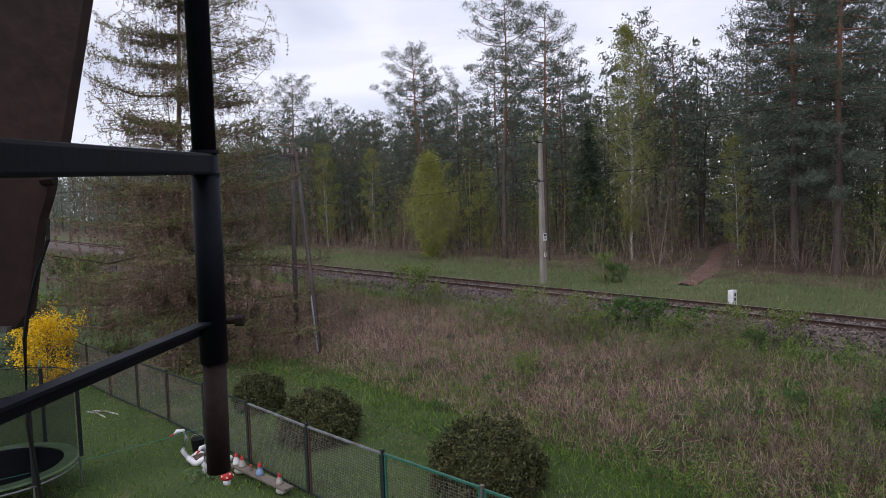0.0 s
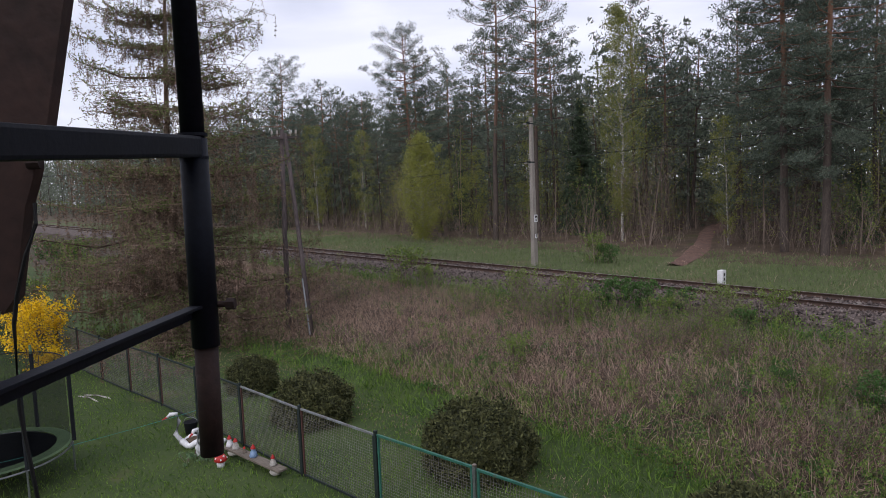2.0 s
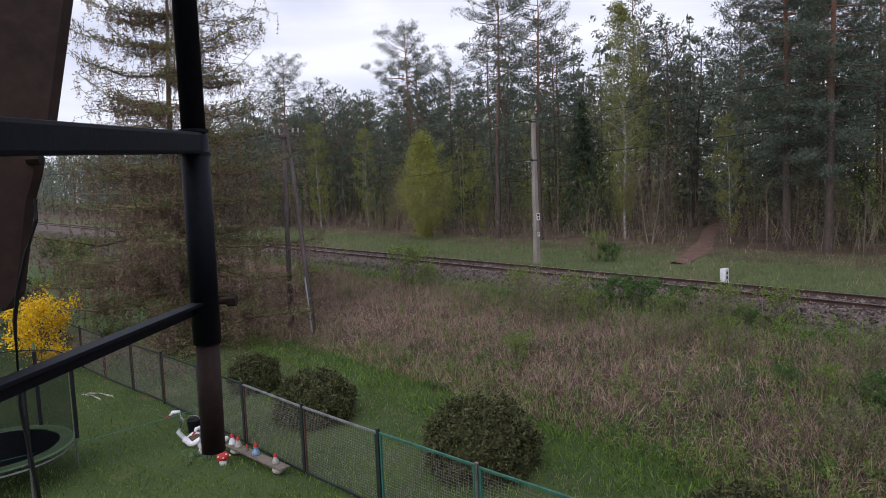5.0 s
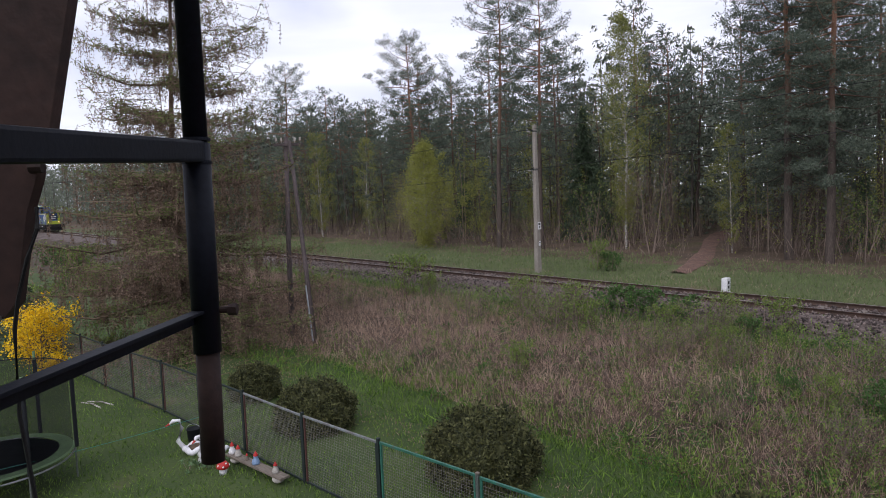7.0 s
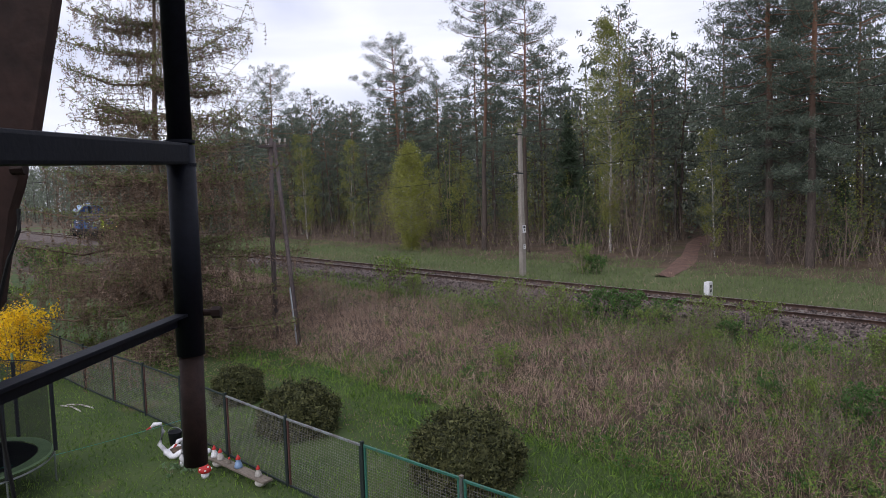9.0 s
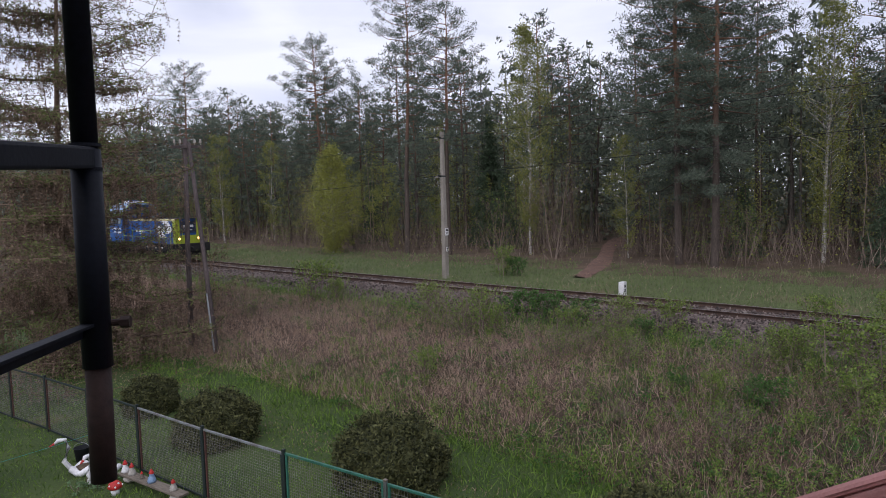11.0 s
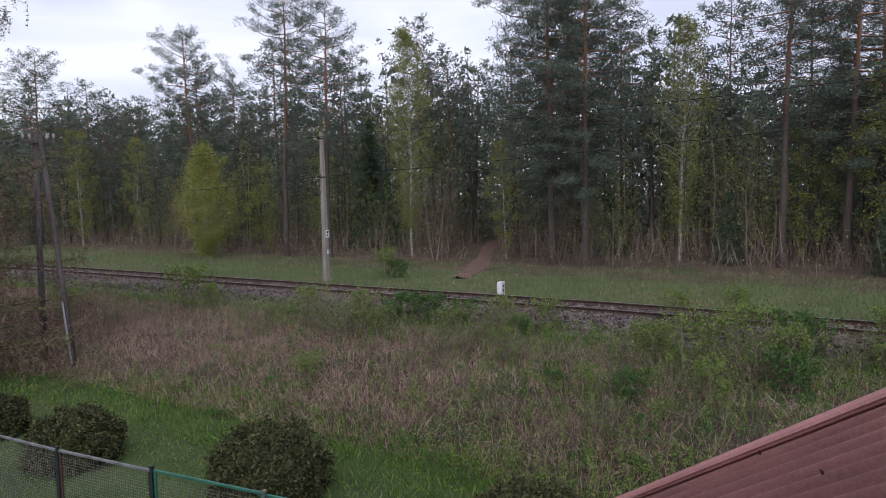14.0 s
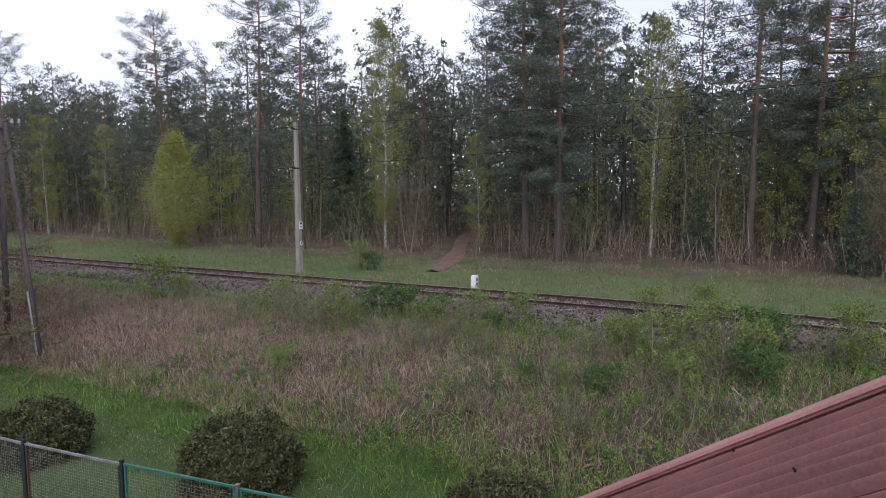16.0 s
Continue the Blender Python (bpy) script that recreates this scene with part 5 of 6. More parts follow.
            prism(bm, [(-0.615, 1.27), (-0.615, 1.85), (0.615, 1.85), (0.615, 1.27)], "x", U(u1) - 0.02, U(u1) + 0.022)
            part("lower_nose", bm, M["lime"], b, "lime green lower nose")
    xf = U(12.74)
    bm = bmesh.new()
    box(bm, xf + 0.02, 0, 2.42, 0.05, 1.2, 0.85, 0.01)
    grille = part("radiator_grille", bm, M["dirty_blue"], front, "dark front grille")
    for k in range(9):
        bm = bmesh.new()
        box(bm, xf + 0.05, 0, 2.06 + k * 0.085, 0.02, 1.14, 0.02, 0.0, Matrix.Rotation(0.5, 4, "Y"))
        part("slat", bm, M["underframe"], grille)
    bm = bmesh.new()
    box(bm, xf + 0.055, 0, 2.5, 0.02, 0.75, 0.16, 0.005)
    box(bm, xf + 0.055, 0, 2.22, 0.02, 0.6, 0.06, 0.005)
    part("nose_emblem", bm, M["white"], front, "white emblem bars")
    # headlights: two low, one high, at either end lit only in front
    for y, z in ((-0.72, 1.62), (0.72, 1.62), (0, 2.86)):
        bm = bmesh.new()
        rod(bm, (xf - 0.02, y, z), (xf + 0.10, y, z), 0.13, 0.12, 18)
        lamp = part("headlight", bm, M["lamp_rim"], front)
        bm = bmesh.new()
        rod(bm, (xf + 0.09, y, z), (xf + 0.115, y, z), 0.095, 0.085, 18)
        part("lens", bm, M["lamp"], lamp, "lit warm headlight lens")
    xr = U(1.15)
    for y, z in ((-0.72, 1.62), (0.72, 1.62)):
        bm = bmesh.new()
        rod(bm, (xr + 0.02, y, z), (xr - 0.10, y, z), 0.16, 0.15, 18)
        part("tail_lamp", bm, M["lime"], rear, "unlit lamp housing")
    # the cab, full width, under an angular overhanging roof
    c0, c1 = U(2.45), U(4.9)
    bm = bmesh.new()
    prism(bm, [(-1.46, 1.26), (-1.46, 2.55), (-1.40, 3.40), (1.40, 3.40), (1.46, 2.55), (1.46, 1.26)], "x", c0, c1)
    cab = part("cab", bm, M["blue"], root, "blue driver's cab")
    bm = bmesh.new()
    prism(bm, [(-1.58, 3.34), (-1.60, 3.42), (-0.92, 4.18), (-0.3, 4.24), (0.3, 4.24), (0.92, 4.18), (1.60, 3.42), (1.58, 3.34), (0.85, 4.08), (-0.85, 4.08)], "x", c0 - 0.33, c1 + 0.3)
    roof_ = part("cab_roof", bm, M["roof_blue"], cab, "pale blue angular overhanging roof")
    for sy in (-1, 1):
        bm = bmesh.new()
        box(bm, (c0 + c1) / 2, sy * 1.6, 3.375, c1 - c0 + 0.66, 0.03, 0.08, 0.005)
        part("roof_edge", bm, M["lime"], roof_, "lime roof edge")
        for xe in (c0 - 0.34, c1 + 0.31):
            bm = bmesh.new()
            chain(bm, [(xe, sy * 1.6, 3.39), (xe, sy * 0.92, 4.18), (xe, 0, 4.25)], 0.035, 4)
            part("gable_edge", bm, M["lime"], roof_, "lime gable edge")
    bm = bmesh.new()
    prism(bm, [(-1.36, 3.3), (-0.82, 4.07), (0.82, 4.07), (1.36, 3.3)], "x", c0 + 0.02, c1 - 0.02)
    part("cab_gable", bm, M["blue"], cab)
    bm = bmesh.new()
    box(bm, (c0 + c1) / 2 + 0.1, 0, 4.31, 1.5, 0.9, 0.14, 0.04)
    unit = part("roof_unit", bm, M["white"], roof_, "white roof ventilation unit")
    bm = bmesh.new()
    box(bm, (c0 + c1) / 2 - 0.15, 0.1, 4.40, 0.5, 0.7, 0.12, 0.03)
    part("vent_cap", bm, M["blue"], unit, "blue vent cap")
    for sy in (-1, 1):
        for a, wd in ((0.2, 0.58), (0.80, 0.58), (1.5, 0.58)):
            bm = bmesh.new()
            box(bm, c0 + a + wd / 2, sy * 1.44, 3.0, wd, 0.04, 0.74, 0.01, Matrix.Rotation(sy * 0.075, 4, "X"))
            win = part("cab_window", bm, M["lamp_rim"], cab, "side window in a dark rubber frame")
            bm = bmesh.new()
            box(bm, c0 + a + wd / 2, sy * 1.457, 3.0, wd - 0.08, 0.03, 0.66, 0.004, Matrix.Rotation(sy * 0.075, 4, "X"))
            part("pane", bm, M["glass"], win)
        bm = bmesh.new()
        bm2 = bmesh.new()
        for i in range(11):
            box(bm, c0 + 0.42 + i * 0.145, sy * 1.464, 2.27 + 0.01 * (i % 3), 0.11, 0.012, 0.13 if i % 4 else 0.17)
        for i in range(5):
            box(bm2, c0 + 0.72 + i * 0.14, sy * 1.464, 2.02, 0.11, 0.012, 0.085)
        box(bm2, c0 + 1.72, sy * 1.464, 1.99, 0.62, 0.012, 0.17)
        part("side_marking", bm, M["white"], cab, "white marking bars")
        part("side_plate", bm2, M["white"], cab, "white plate and bars")
    for xe, sg in ((c0, -1), (c1, 1)):
        for y in (-1.08, -0.45, 0.45, 1.08):
            bm = bmesh.new()
            box(bm, xe + sg * 0.012, y, 3.48 if abs(y) < 1 else 3.2, 0.03, 0.5, 0.5 if abs(y) < 1 else 0.4, 0.008)
            part("end_window", bm, M["glass"], cab)
    # exhaust beside the cab
    bm = bmesh.new()
    rod(bm, (U(5.35), -0.35, 3.0), (U(5.35), -0.35, 4.1), 0.16, None, 14)
    part("exhaust", bm, M["underframe"], front, "sooty exhaust pipe")
    bm = bmesh.new()
    rod(bm, (U(8.6), 0, 3.03), (U(8.6), 0, 3.16), 0.35, 0.30, 18)
    part("fan_cowl", bm, M["underframe"], front)
    bm = bmesh.new()
    rod(bm, (U(10.4), 0, 3.03), (U(10.4), 0, 3.10), 0.45, 0.42, 18)
    part("fan_cowl", bm, M["underframe"], front)
    # doors with louvres on both sides of the bonnet
    for sy in (-1, 1):
        for k, u in enumerate((5.5, 6.35, 7.2, 8.05, 8.9, 9.75)):
            bm = bmesh.new()
            box(bm, U(u), sy * 0.957, 2.1, 0.68, 0.02, 1.4, 0.006)
            door = part("bonnet_door", bm, M["blue"], front)
            bm = bmesh.new()
            for j in range(9):
                box(bm, U(u) + 0.12, sy * 0.972, 2.08 + j * 0.075, 0.24, 0.02, 0.03, 0.0, Matrix.Rotation(sy * 0.5, 4, "X"))
            part("louvre", bm, M["dirty_blue"], door, "dirty louvres")
        bm = bmesh.new()
        for i in range(6):
            box(bm, U(6.2) + i * 0.26, sy * 0.975, 2.12, 0.2, 0.014, 0.15)
        for i in range(3):
            box(bm, U(6.9) + i * 0.2, sy * 0.975, 1.92, 0.16, 0.014, 0.08)
        part("lettering_bar", bm, M["white"], front, "white unreadable marking bars")
        # the emblem: two white hooked shapes about a white diamond
        bm = bmesh.new()
        y = sy * 0.966
        hook = [(-0.45, 1.0), (0.10, 1.02), (0.46, 0.97), (0.73, 0.5), (0.98, 0.0), (0.73, -0.40), (0.40, -0.47), (0.09, -0.44), (0.24, -0.25), (0.33, -0.03), (0.24, 0.22), (0.09, 0.38), (-0.13, 0.79)]
        for sg in (1, -1):
            pts = [(U(11.0) + sg * a * 1.28, 2.27 + sg * b * 0.62) for a, b in hook]
            prism(bm, pts, "y", y, y + sy * 0.012)
        prism(bm, [(U(11.0) - 0.30, 2.27), (U(11.0), 2.47), (U(11.0) + 0.30, 2.27), (U(11.0), 2.07)], "y", y, y + sy * 0.016)
        part("emblem", bm, M["white"], front, "white emblem shapes")
        # walkway rails
        z1, z2, yy = 2.2, 1.75, sy * 1.42
        a, b = U(5.0), U(12.1)
        for z in (z1, z2):
            bar([(a, yy, z), (b, yy, z)] if z == z2 else [(a - 0.05, yy, 1.28), (a, yy, 1.7), (a, yy, z), (b, yy, z), (b + 0.15, yy, z - 0.12), (b + 0.15, yy, 1.28)], 0.022, M["lime"], root)
        for u in (6.6, 8.2, 9.8, 11.2):
            bar([(U(u), yy, 1.26), (U(u), yy, z1)], 0.02, M["lime"], root, "handrail_post")
        bar([(U(0.3), yy, z1 + 0.05), (U(2.4), yy, z1 + 0.05)], 0.022, M["lime"], root)
        bar([(U(1.2), yy, 1.75), (U(2.4), yy, 1.75)], 0.022, M["lime"], root)
        bar([(U(1.2), yy, 1.26), (U(1.2), yy, z1 + 0.05)], 0.02, M["lime"], root, "handrail_post")
        bar([(U(2.35), yy, 2.3), (U(2.35), yy, 2.85)], 0.02, M["lime"], root, "grab_handle")
        for xe in (U(0.06), U(12.94)):
            bar([(xe, yy, 1.26), (xe, yy, 2.3), (xe, sy * 0.55, 2.3), (xe, sy * 0.55, 1.26)], 0.022, M["white"] if xe < 0 else M["lime"], root, "end_railing")
            bar([(xe, yy, 1.8), (xe, sy * 0.55, 1.8)], 0.018, M["lime"], root, "end_railing")
        bar([(U(12.94), yy, 2.3), (U(12.1), yy, 2.2)], 0.022, M["lime"], root)
        # sandboxes and small things on the frame
        for u in (1.9, 3.4, 9.2, 10.6, 11.6):
            bm = bmesh.new()
            box(bm, U(u), sy * 1.46, 1.0, 0.22, 0.03, 0.12, 0.005)
            part("frame_plate", bm, M["white"] if u in (3.4, 11.6) else M["concrete"], frame_, "pale plate")
        bm = bmesh.new()
        for u in (5.4, 6.1, 6.8, 7.5):
            box(bm, U(u), sy * 1.2, 0.62, 0.5, 0.3, 0.34, 0.04)
        part("equipment_box", bm, M["underframe"], root)
    return root


WHEELS = []
LOCO = make_loco()

# length along the track of the locomotive's middle, by time
S_KEYS = [(0.0, 310.0), (7.0, 164.0), (8.2, 139.8), (12.0, 64.9), (13.8, 30.0), (16.0, -13.0)]


def loco_pose(s):
    (pa, _), (pb, _) = on_track(s + 3.6), on_track(s - 3.6)
    m, u = (pa + pb) / 2, (pb - pa) / np.linalg.norm(pb - pa)
    dz = float(rail_z(s - 3.6) - rail_z(s + 3.6))
    return pose(m[0], m[1], float(rail_z(s)), 0, -math.degrees(math.atan2(dz, 7.2)), math.degrees(math.atan2(u[1], u[0])))


def s_at(t):
    T, S = zip(*S_KEYS)
    return float(np.interp(t, T, S))


# ---- poles, wires and the kilometre stone ----
def concrete_pole():
    root = thing("concrete_pole", "tall weathered square concrete line pole with white plates", "pole", pose(5.62, 37.1, gz(5.62, 37.1) - 0.05, 0, 0, 38))
    bm = bmesh.new()
    A = [bm.verts.new((sx * 0.17, sy * 0.15, -0.3)) for sx, sy in ((-1, -1), (1, -1), (1, 1), (-1, 1))]
    B = [bm.verts.new((sx * 0.10, sy * 0.09, 8.35)) for sx, sy in ((-1, -1), (1, -1), (1, 1), (-1, 1))]
    bm.faces.new(A[::-1])
    bm.faces.new(B)
    es = []
    for i in range(4):
        f = bm.faces.new((A[i], A[(i + 1) % 4], B[(i + 1) % 4], B[i]))
    bmesh.ops.bevel(bm, geom=[e for e in bm.edges if abs(e.verts[0].co.z - e.verts[1].co.z) > 1], offset=0.025, segments=1, affect="EDGES")
    part("shaft", bm, M["concrete"], root)
    for z, L in ((8.0, 1.15), (5.85, 1.3)):
        bm = bmesh.new()
        chain(bm, [(-0.08, 0, z), (-L * 0.7, 0, z + 0.02), (-L, 0, z - 0.06)], 0.018, 6)
        chain(bm, [(-0.08, 0, z + 0.05), (-0.35, 0, z + 0.06)], 0.03, 6)
        arm = part("bracket", bm, M["post_dark"], root)
        bm = bmesh.new()
        for k in range(3):
            rod(bm, (-0.42 - k * 0.07, 0, z - 0.03), (-0.46 - k * 0.07, 0, z - 0.03), 0.05, 0.035, 10)
        part("insulator", bm, M["insulator"], arm, "pale ribbed insulator")
        bm = bmesh.new()
        box(bm, 0, 0, z, 0.27 - z * 0.004, 0.25 - z * 0.004, 0.06, 0.01)
        part("clamp", bm, M["post_dark"], root)
    bm = bmesh.new()
    chain(bm, [(-0.1, 0, 5.9), (-0.7, 0.05, 6.75), (-1.15, 0.1, 7.5)], 0.012, 5)
    part("brace", bm, M["cable"], root)
    for z, w, h in ((2.72, 0.26, 0.42), (1.72, 0.16, 0.24)):
        bm = bmesh.new()
        box(bm, 0.02, -0.165, z, w, 0.02, h, 0.005)
        plate = part("number_plate", bm, M["white"], root, "white enamel plate with dark bars")
        bm = bmesh.new()
        for q, ww in ((0.24, 0.6), (-0.18, 0.3)):
            box(bm, 0.02, -0.177, z + q * h, w * ww, 0.006, h * 0.28)
        part("mark", bm, M["black"], plate)


concrete_pole()


def wooden_pole():
    z0 = gz(-6.4, 27.9)
    root = thing("wooden_pole", "grey wooden line pole with a leaning stay pole", "pole", pose(-6.4, 27.9, z0, 0, 0, 0))
    bm = bmesh.new()
    chain(bm, [(0, 0, -0.3), (0.06, 0, 4), (0.2, 0, 8.45)], [0.115, 0.10, 0.08], 10)
    part("post", bm, M["old_wood"], root, smooth=True)
    bm = bmesh.new()
    chain(bm, [(1.38, -2.1, 0.0), (0.86, -1.05, 4.2), (0.36, -0.12, 8.25)], [0.10, 0.09, 0.075], 10)
    stay = part("stay_pole", bm, M["old_wood"], root, smooth=True)
    bm = bmesh.new()
    chain(bm, [(1.30, -2.16, 0.15), (1.02, -1.62, 2.35)], 0.035, 6)
    part("guard_strip", bm, M["tube"], stay, "pale metal guard strip")
    bm = bmesh.new()
    box(bm, 0.3, -0.1, 8.1, 1.2, 0.1, 0.11, 0.01)
    arm = part("crossarm", bm, M["old_wood"], root)
    for x in (-0.2, 0.02, 0.58, 0.8):
        bm = bmesh.new()
        rod(bm, (x, -0.1, 8.15), (x, -0.1, 8.26), 0.012, None, 6)
        rod(bm, (x, -0.1, 8.26), (x, -0.1, 8.40), 0.05, 0.035, 10)
        part("insulator", bm, M["insulator"], arm, "white porcelain insulator")


wooden_pole()


def wire(a, b, sag, r=0.012, n=14, label="thin dark overhead line wire"):
    bm = bmesh.new()
    a, b = Vector(a), Vector(b)
    chain(bm, [a.lerp(b, k / n) - Vector((0, 0, sag * 4 * (k / n) * (1 - k / n))) for k in range(n + 1)], r, 4)
    tagged(mesh_ob("overhead_wire", bm, M["cable"]), label, "wire", "overhead wires")


wire((4.9, 36.6, 9.4), (34.0, -3.0, 10.4), 0.5)
wire((4.7, 36.5, 7.2), (34.0, -3.0, 9.4), 0.3)
wire((4.9, 36.6, 9.4), (-29, 77, 9.6), 0.9)
wire((4.7, 36.5, 7.2), (-29, 77, 7.8), 0.9)
for q in (-0.2, 0.02, 0.58, 0.8):
    wire((-6.4 + q, 27.8, gz(-6.4, 27.9) + 8.35), (-42 + q, 58, 9.2), 1.1, 0.008)


def track_stone():
    root = thing("track_stone", "small white painted kilometre stone beside the track", "marker stone", pose(12.2, 27.75, gz(12.2, 27.75) - 0.05, 0, 2, 46))
    bm = bmesh.new()
    box(bm, 0, 0, 0.33, 0.42, 0.24, 0.72, 0.03)
    part("block", bm, M["white"], root)
    for k in range(2):
        bm = bmesh.new()
        box(bm, -0.02, -0.124, 0.5 - k * 0.2, 0.16, 0.008, 0.12)
        part("mark", bm, M["black"], root)


track_stone()


# ---- garden fence ----
POSTS = [(-14.6, 25.0), (-12.9, 23.3), (-11.3, 21.7), (-9.64, 20.12), (-8.1, 18.7), (-6.45, 17.05), (-4.77, 15.31), (-2.98, 13.45), (-1.24, 11.75), (0.48, 10.11), (2.25, 8.45), (4.0, 6.8)]


def fence():
    for n, (x, y) in enumerate(POSTS):
        nx, ny = POSTS[min(n + 1, len(POSTS) - 1)]
        if n == len(POSTS) - 1:
            px, py = POSTS[n - 1]
            ang = math.degrees(math.atan2(y - py, x - px))
            L = 0
        else:
            ang, L = math.degrees(math.atan2(ny - y, nx - x)), math.hypot(nx - x, ny - y)
        green = n >= 8
        colour = "green" if green else "dark"
        root = thing("fence_panel", f"{colour} framed wire mesh garden fence panel on steel posts", "fence", pose(x, y, gz(x, y), 0, 0, ang), "garden fence panels")
        bm = bmesh.new()
        box(bm, 0, 0, 0.72, 0.055, 0.055, 1.6, 0.006)
        post = part("post", bm, M["post_dark"] if n != 9 else M["tube"], root)
        bm = bmesh.new()
        box(bm, 0, 0, 1.53, 0.065, 0.065, 0.03, 0.006)
        part("post_cap", bm, M["plank"] if n == 9 else M["post_dark"], post)
        if not L:
            continue
        top = M["rail_green"] if green else (M["rail_faded"] if n in (6, 7) else M["post_dark"])
        bm = bmesh.new()
        box(bm, 0.075, 0, 0.74, 0.04, 0.035, 1.44, 0.004)
        part("frame_side", bm, M["rail_green"] if green else M["post_rust"], root)
        bm = bmesh.new()
        box(bm, L - 0.06, 0, 0.74, 0.04, 0.035, 1.44, 0.004)
        part("frame_side", bm, M["rail_green"] if green else M["post_dark"], root)
        for z, m in ((1.47, top), (0.06, M["rail_green"] if green else M["post_dark"])):
            bm = bmesh.new()
            box(bm, L / 2 + 0.005, 0, z, L - 0.09, 0.042, 0.04, 0.004)
            part("frame_rail", bm, m, root)
        bm = bmesh.new()
        step = 0.055
        for k in range(1, int((L - 0.2) / step)):
            rod(bm, (0.1 + k * step, 0, 0.08), (0.1 + k * step, 0, 1.45), 0.0028, None, 3)
        for k in range(1, int(1.37 / step)):
            rod(bm, (0.1, 0.004, 0.08 + k * step), (L - 0.08, 0.004, 0.08 + k * step), 0.0028, None, 3)
        part("wire_mesh", bm, M["wire"], root)


fence()


# ---- clipped conifer mounds ----
def mound(seed, x, y, w, h, label):
    rg = np.random.RandomState(seed)
    root = thing("clipped_conifer", label, "bush", pose(x, y, gz(x, y) - 0.03, 0, 0, seed * 40), "clipped conifers")
    bm = bmesh.new()
    bmesh.ops.create_icosphere(bm, subdivisions=3, radius=1)
    for v in bm.verts:
        v.co = Vector((v.co.x * w * 0.45, v.co.y * w * 0.45, max(0, v.co.z * 0.55 + 0.4) * h * 0.94)) * (1 + 0.06 * noise.noise(v.co * 2.2))
    part("inner_mass", bm, M["topiary"], root, "dark dense inside")
    n = 3400
    a, z = rg.uniform(0, 6.283, n), rg.uniform(-0.55, 1, n)
    r = np.sqrt(np.clip(1 - np.clip(z, -0.2, 1) ** 2, 0.02, 1))
    lump = 1 + 0.08 * np.sin(a * 5 + z * 4) + 0.06 * np.sin(a * 9 - z * 7) + rg.uniform(-0.07, 0.05, n)
    p = np.stack([np.cos(a) * r * w * 0.5 * lump, np.sin(a) * r * w * 0.5 * lump, np.clip((z * 0.58 + 0.42) * h * lump, 0.03, 9)], 1)
    out = p - np.array((0, 0, h * 0.35))
    out /= np.linalg.norm(out, axis=1)[:, None]
    # each sprig: a row of short needles leaning out and down
    C, D = [], []
    for k in range(6):
        t = k / 5
        C.append(p + out * (0.13 * t - 0.05) + np.array((0, 0, -0.04)) * t * t + rg.normal(size=p.shape) * 0.008)
    v, f = leaves(np.concatenate(C), 0.105, 0.034, rng=rg)
    soup("needle_coat", v, f, M["topiary"], root)


mound(1, -5.75, 19.8, 1.3, 0.95, "small rounded dark clipped conifer behind the fence")
mound(2, -3.4, 16.95, 1.85, 1.15, "broad rounded clipped conifer with brownish top")
mound(3, 0.75, 13.45, 2.15, 1.36, "large rounded clipped dark green conifer")
mound(4, 5.05, 10.4, 1.75, 0.55, "rounded clipped conifer near the house")

# forsythia and a dark conifer by the far fence
fo = broadleaf("forsythia", 91, 2.5, 0.05, 1.3, M["yellow"], M["twig"], 6500, 0.085, 0.02, 50, 1.1, "forsythia bush in bright yellow bloom", "shrub", "", 8, twigs=5)
put(fo, -14.2, 23.2, 0)
put(spruce(92, 3.0, 1.5, "low dense dark green conifer", 26), -17.6, 27.6, 0)


# ---- trampoline ----
def net_material():
    m = mat("black_net_mesh", (0.012, 0.014, 0.018), None, 0.9, bump=0)
    N, L = m.node_tree.nodes, m.node_tree.links
    tr, mx = N.new("ShaderNodeBsdfTransparent"), N.new("ShaderNodeMixShader")
    mx.inputs[0].default_value = 0.42
    L.new(tr.outputs[0], mx.inputs[1])
    L.new(N["Principled BSDF"].outputs[0], mx.inputs[2])
    L.new(mx.outputs[0], N["Material Output"].inputs[0])
    return m


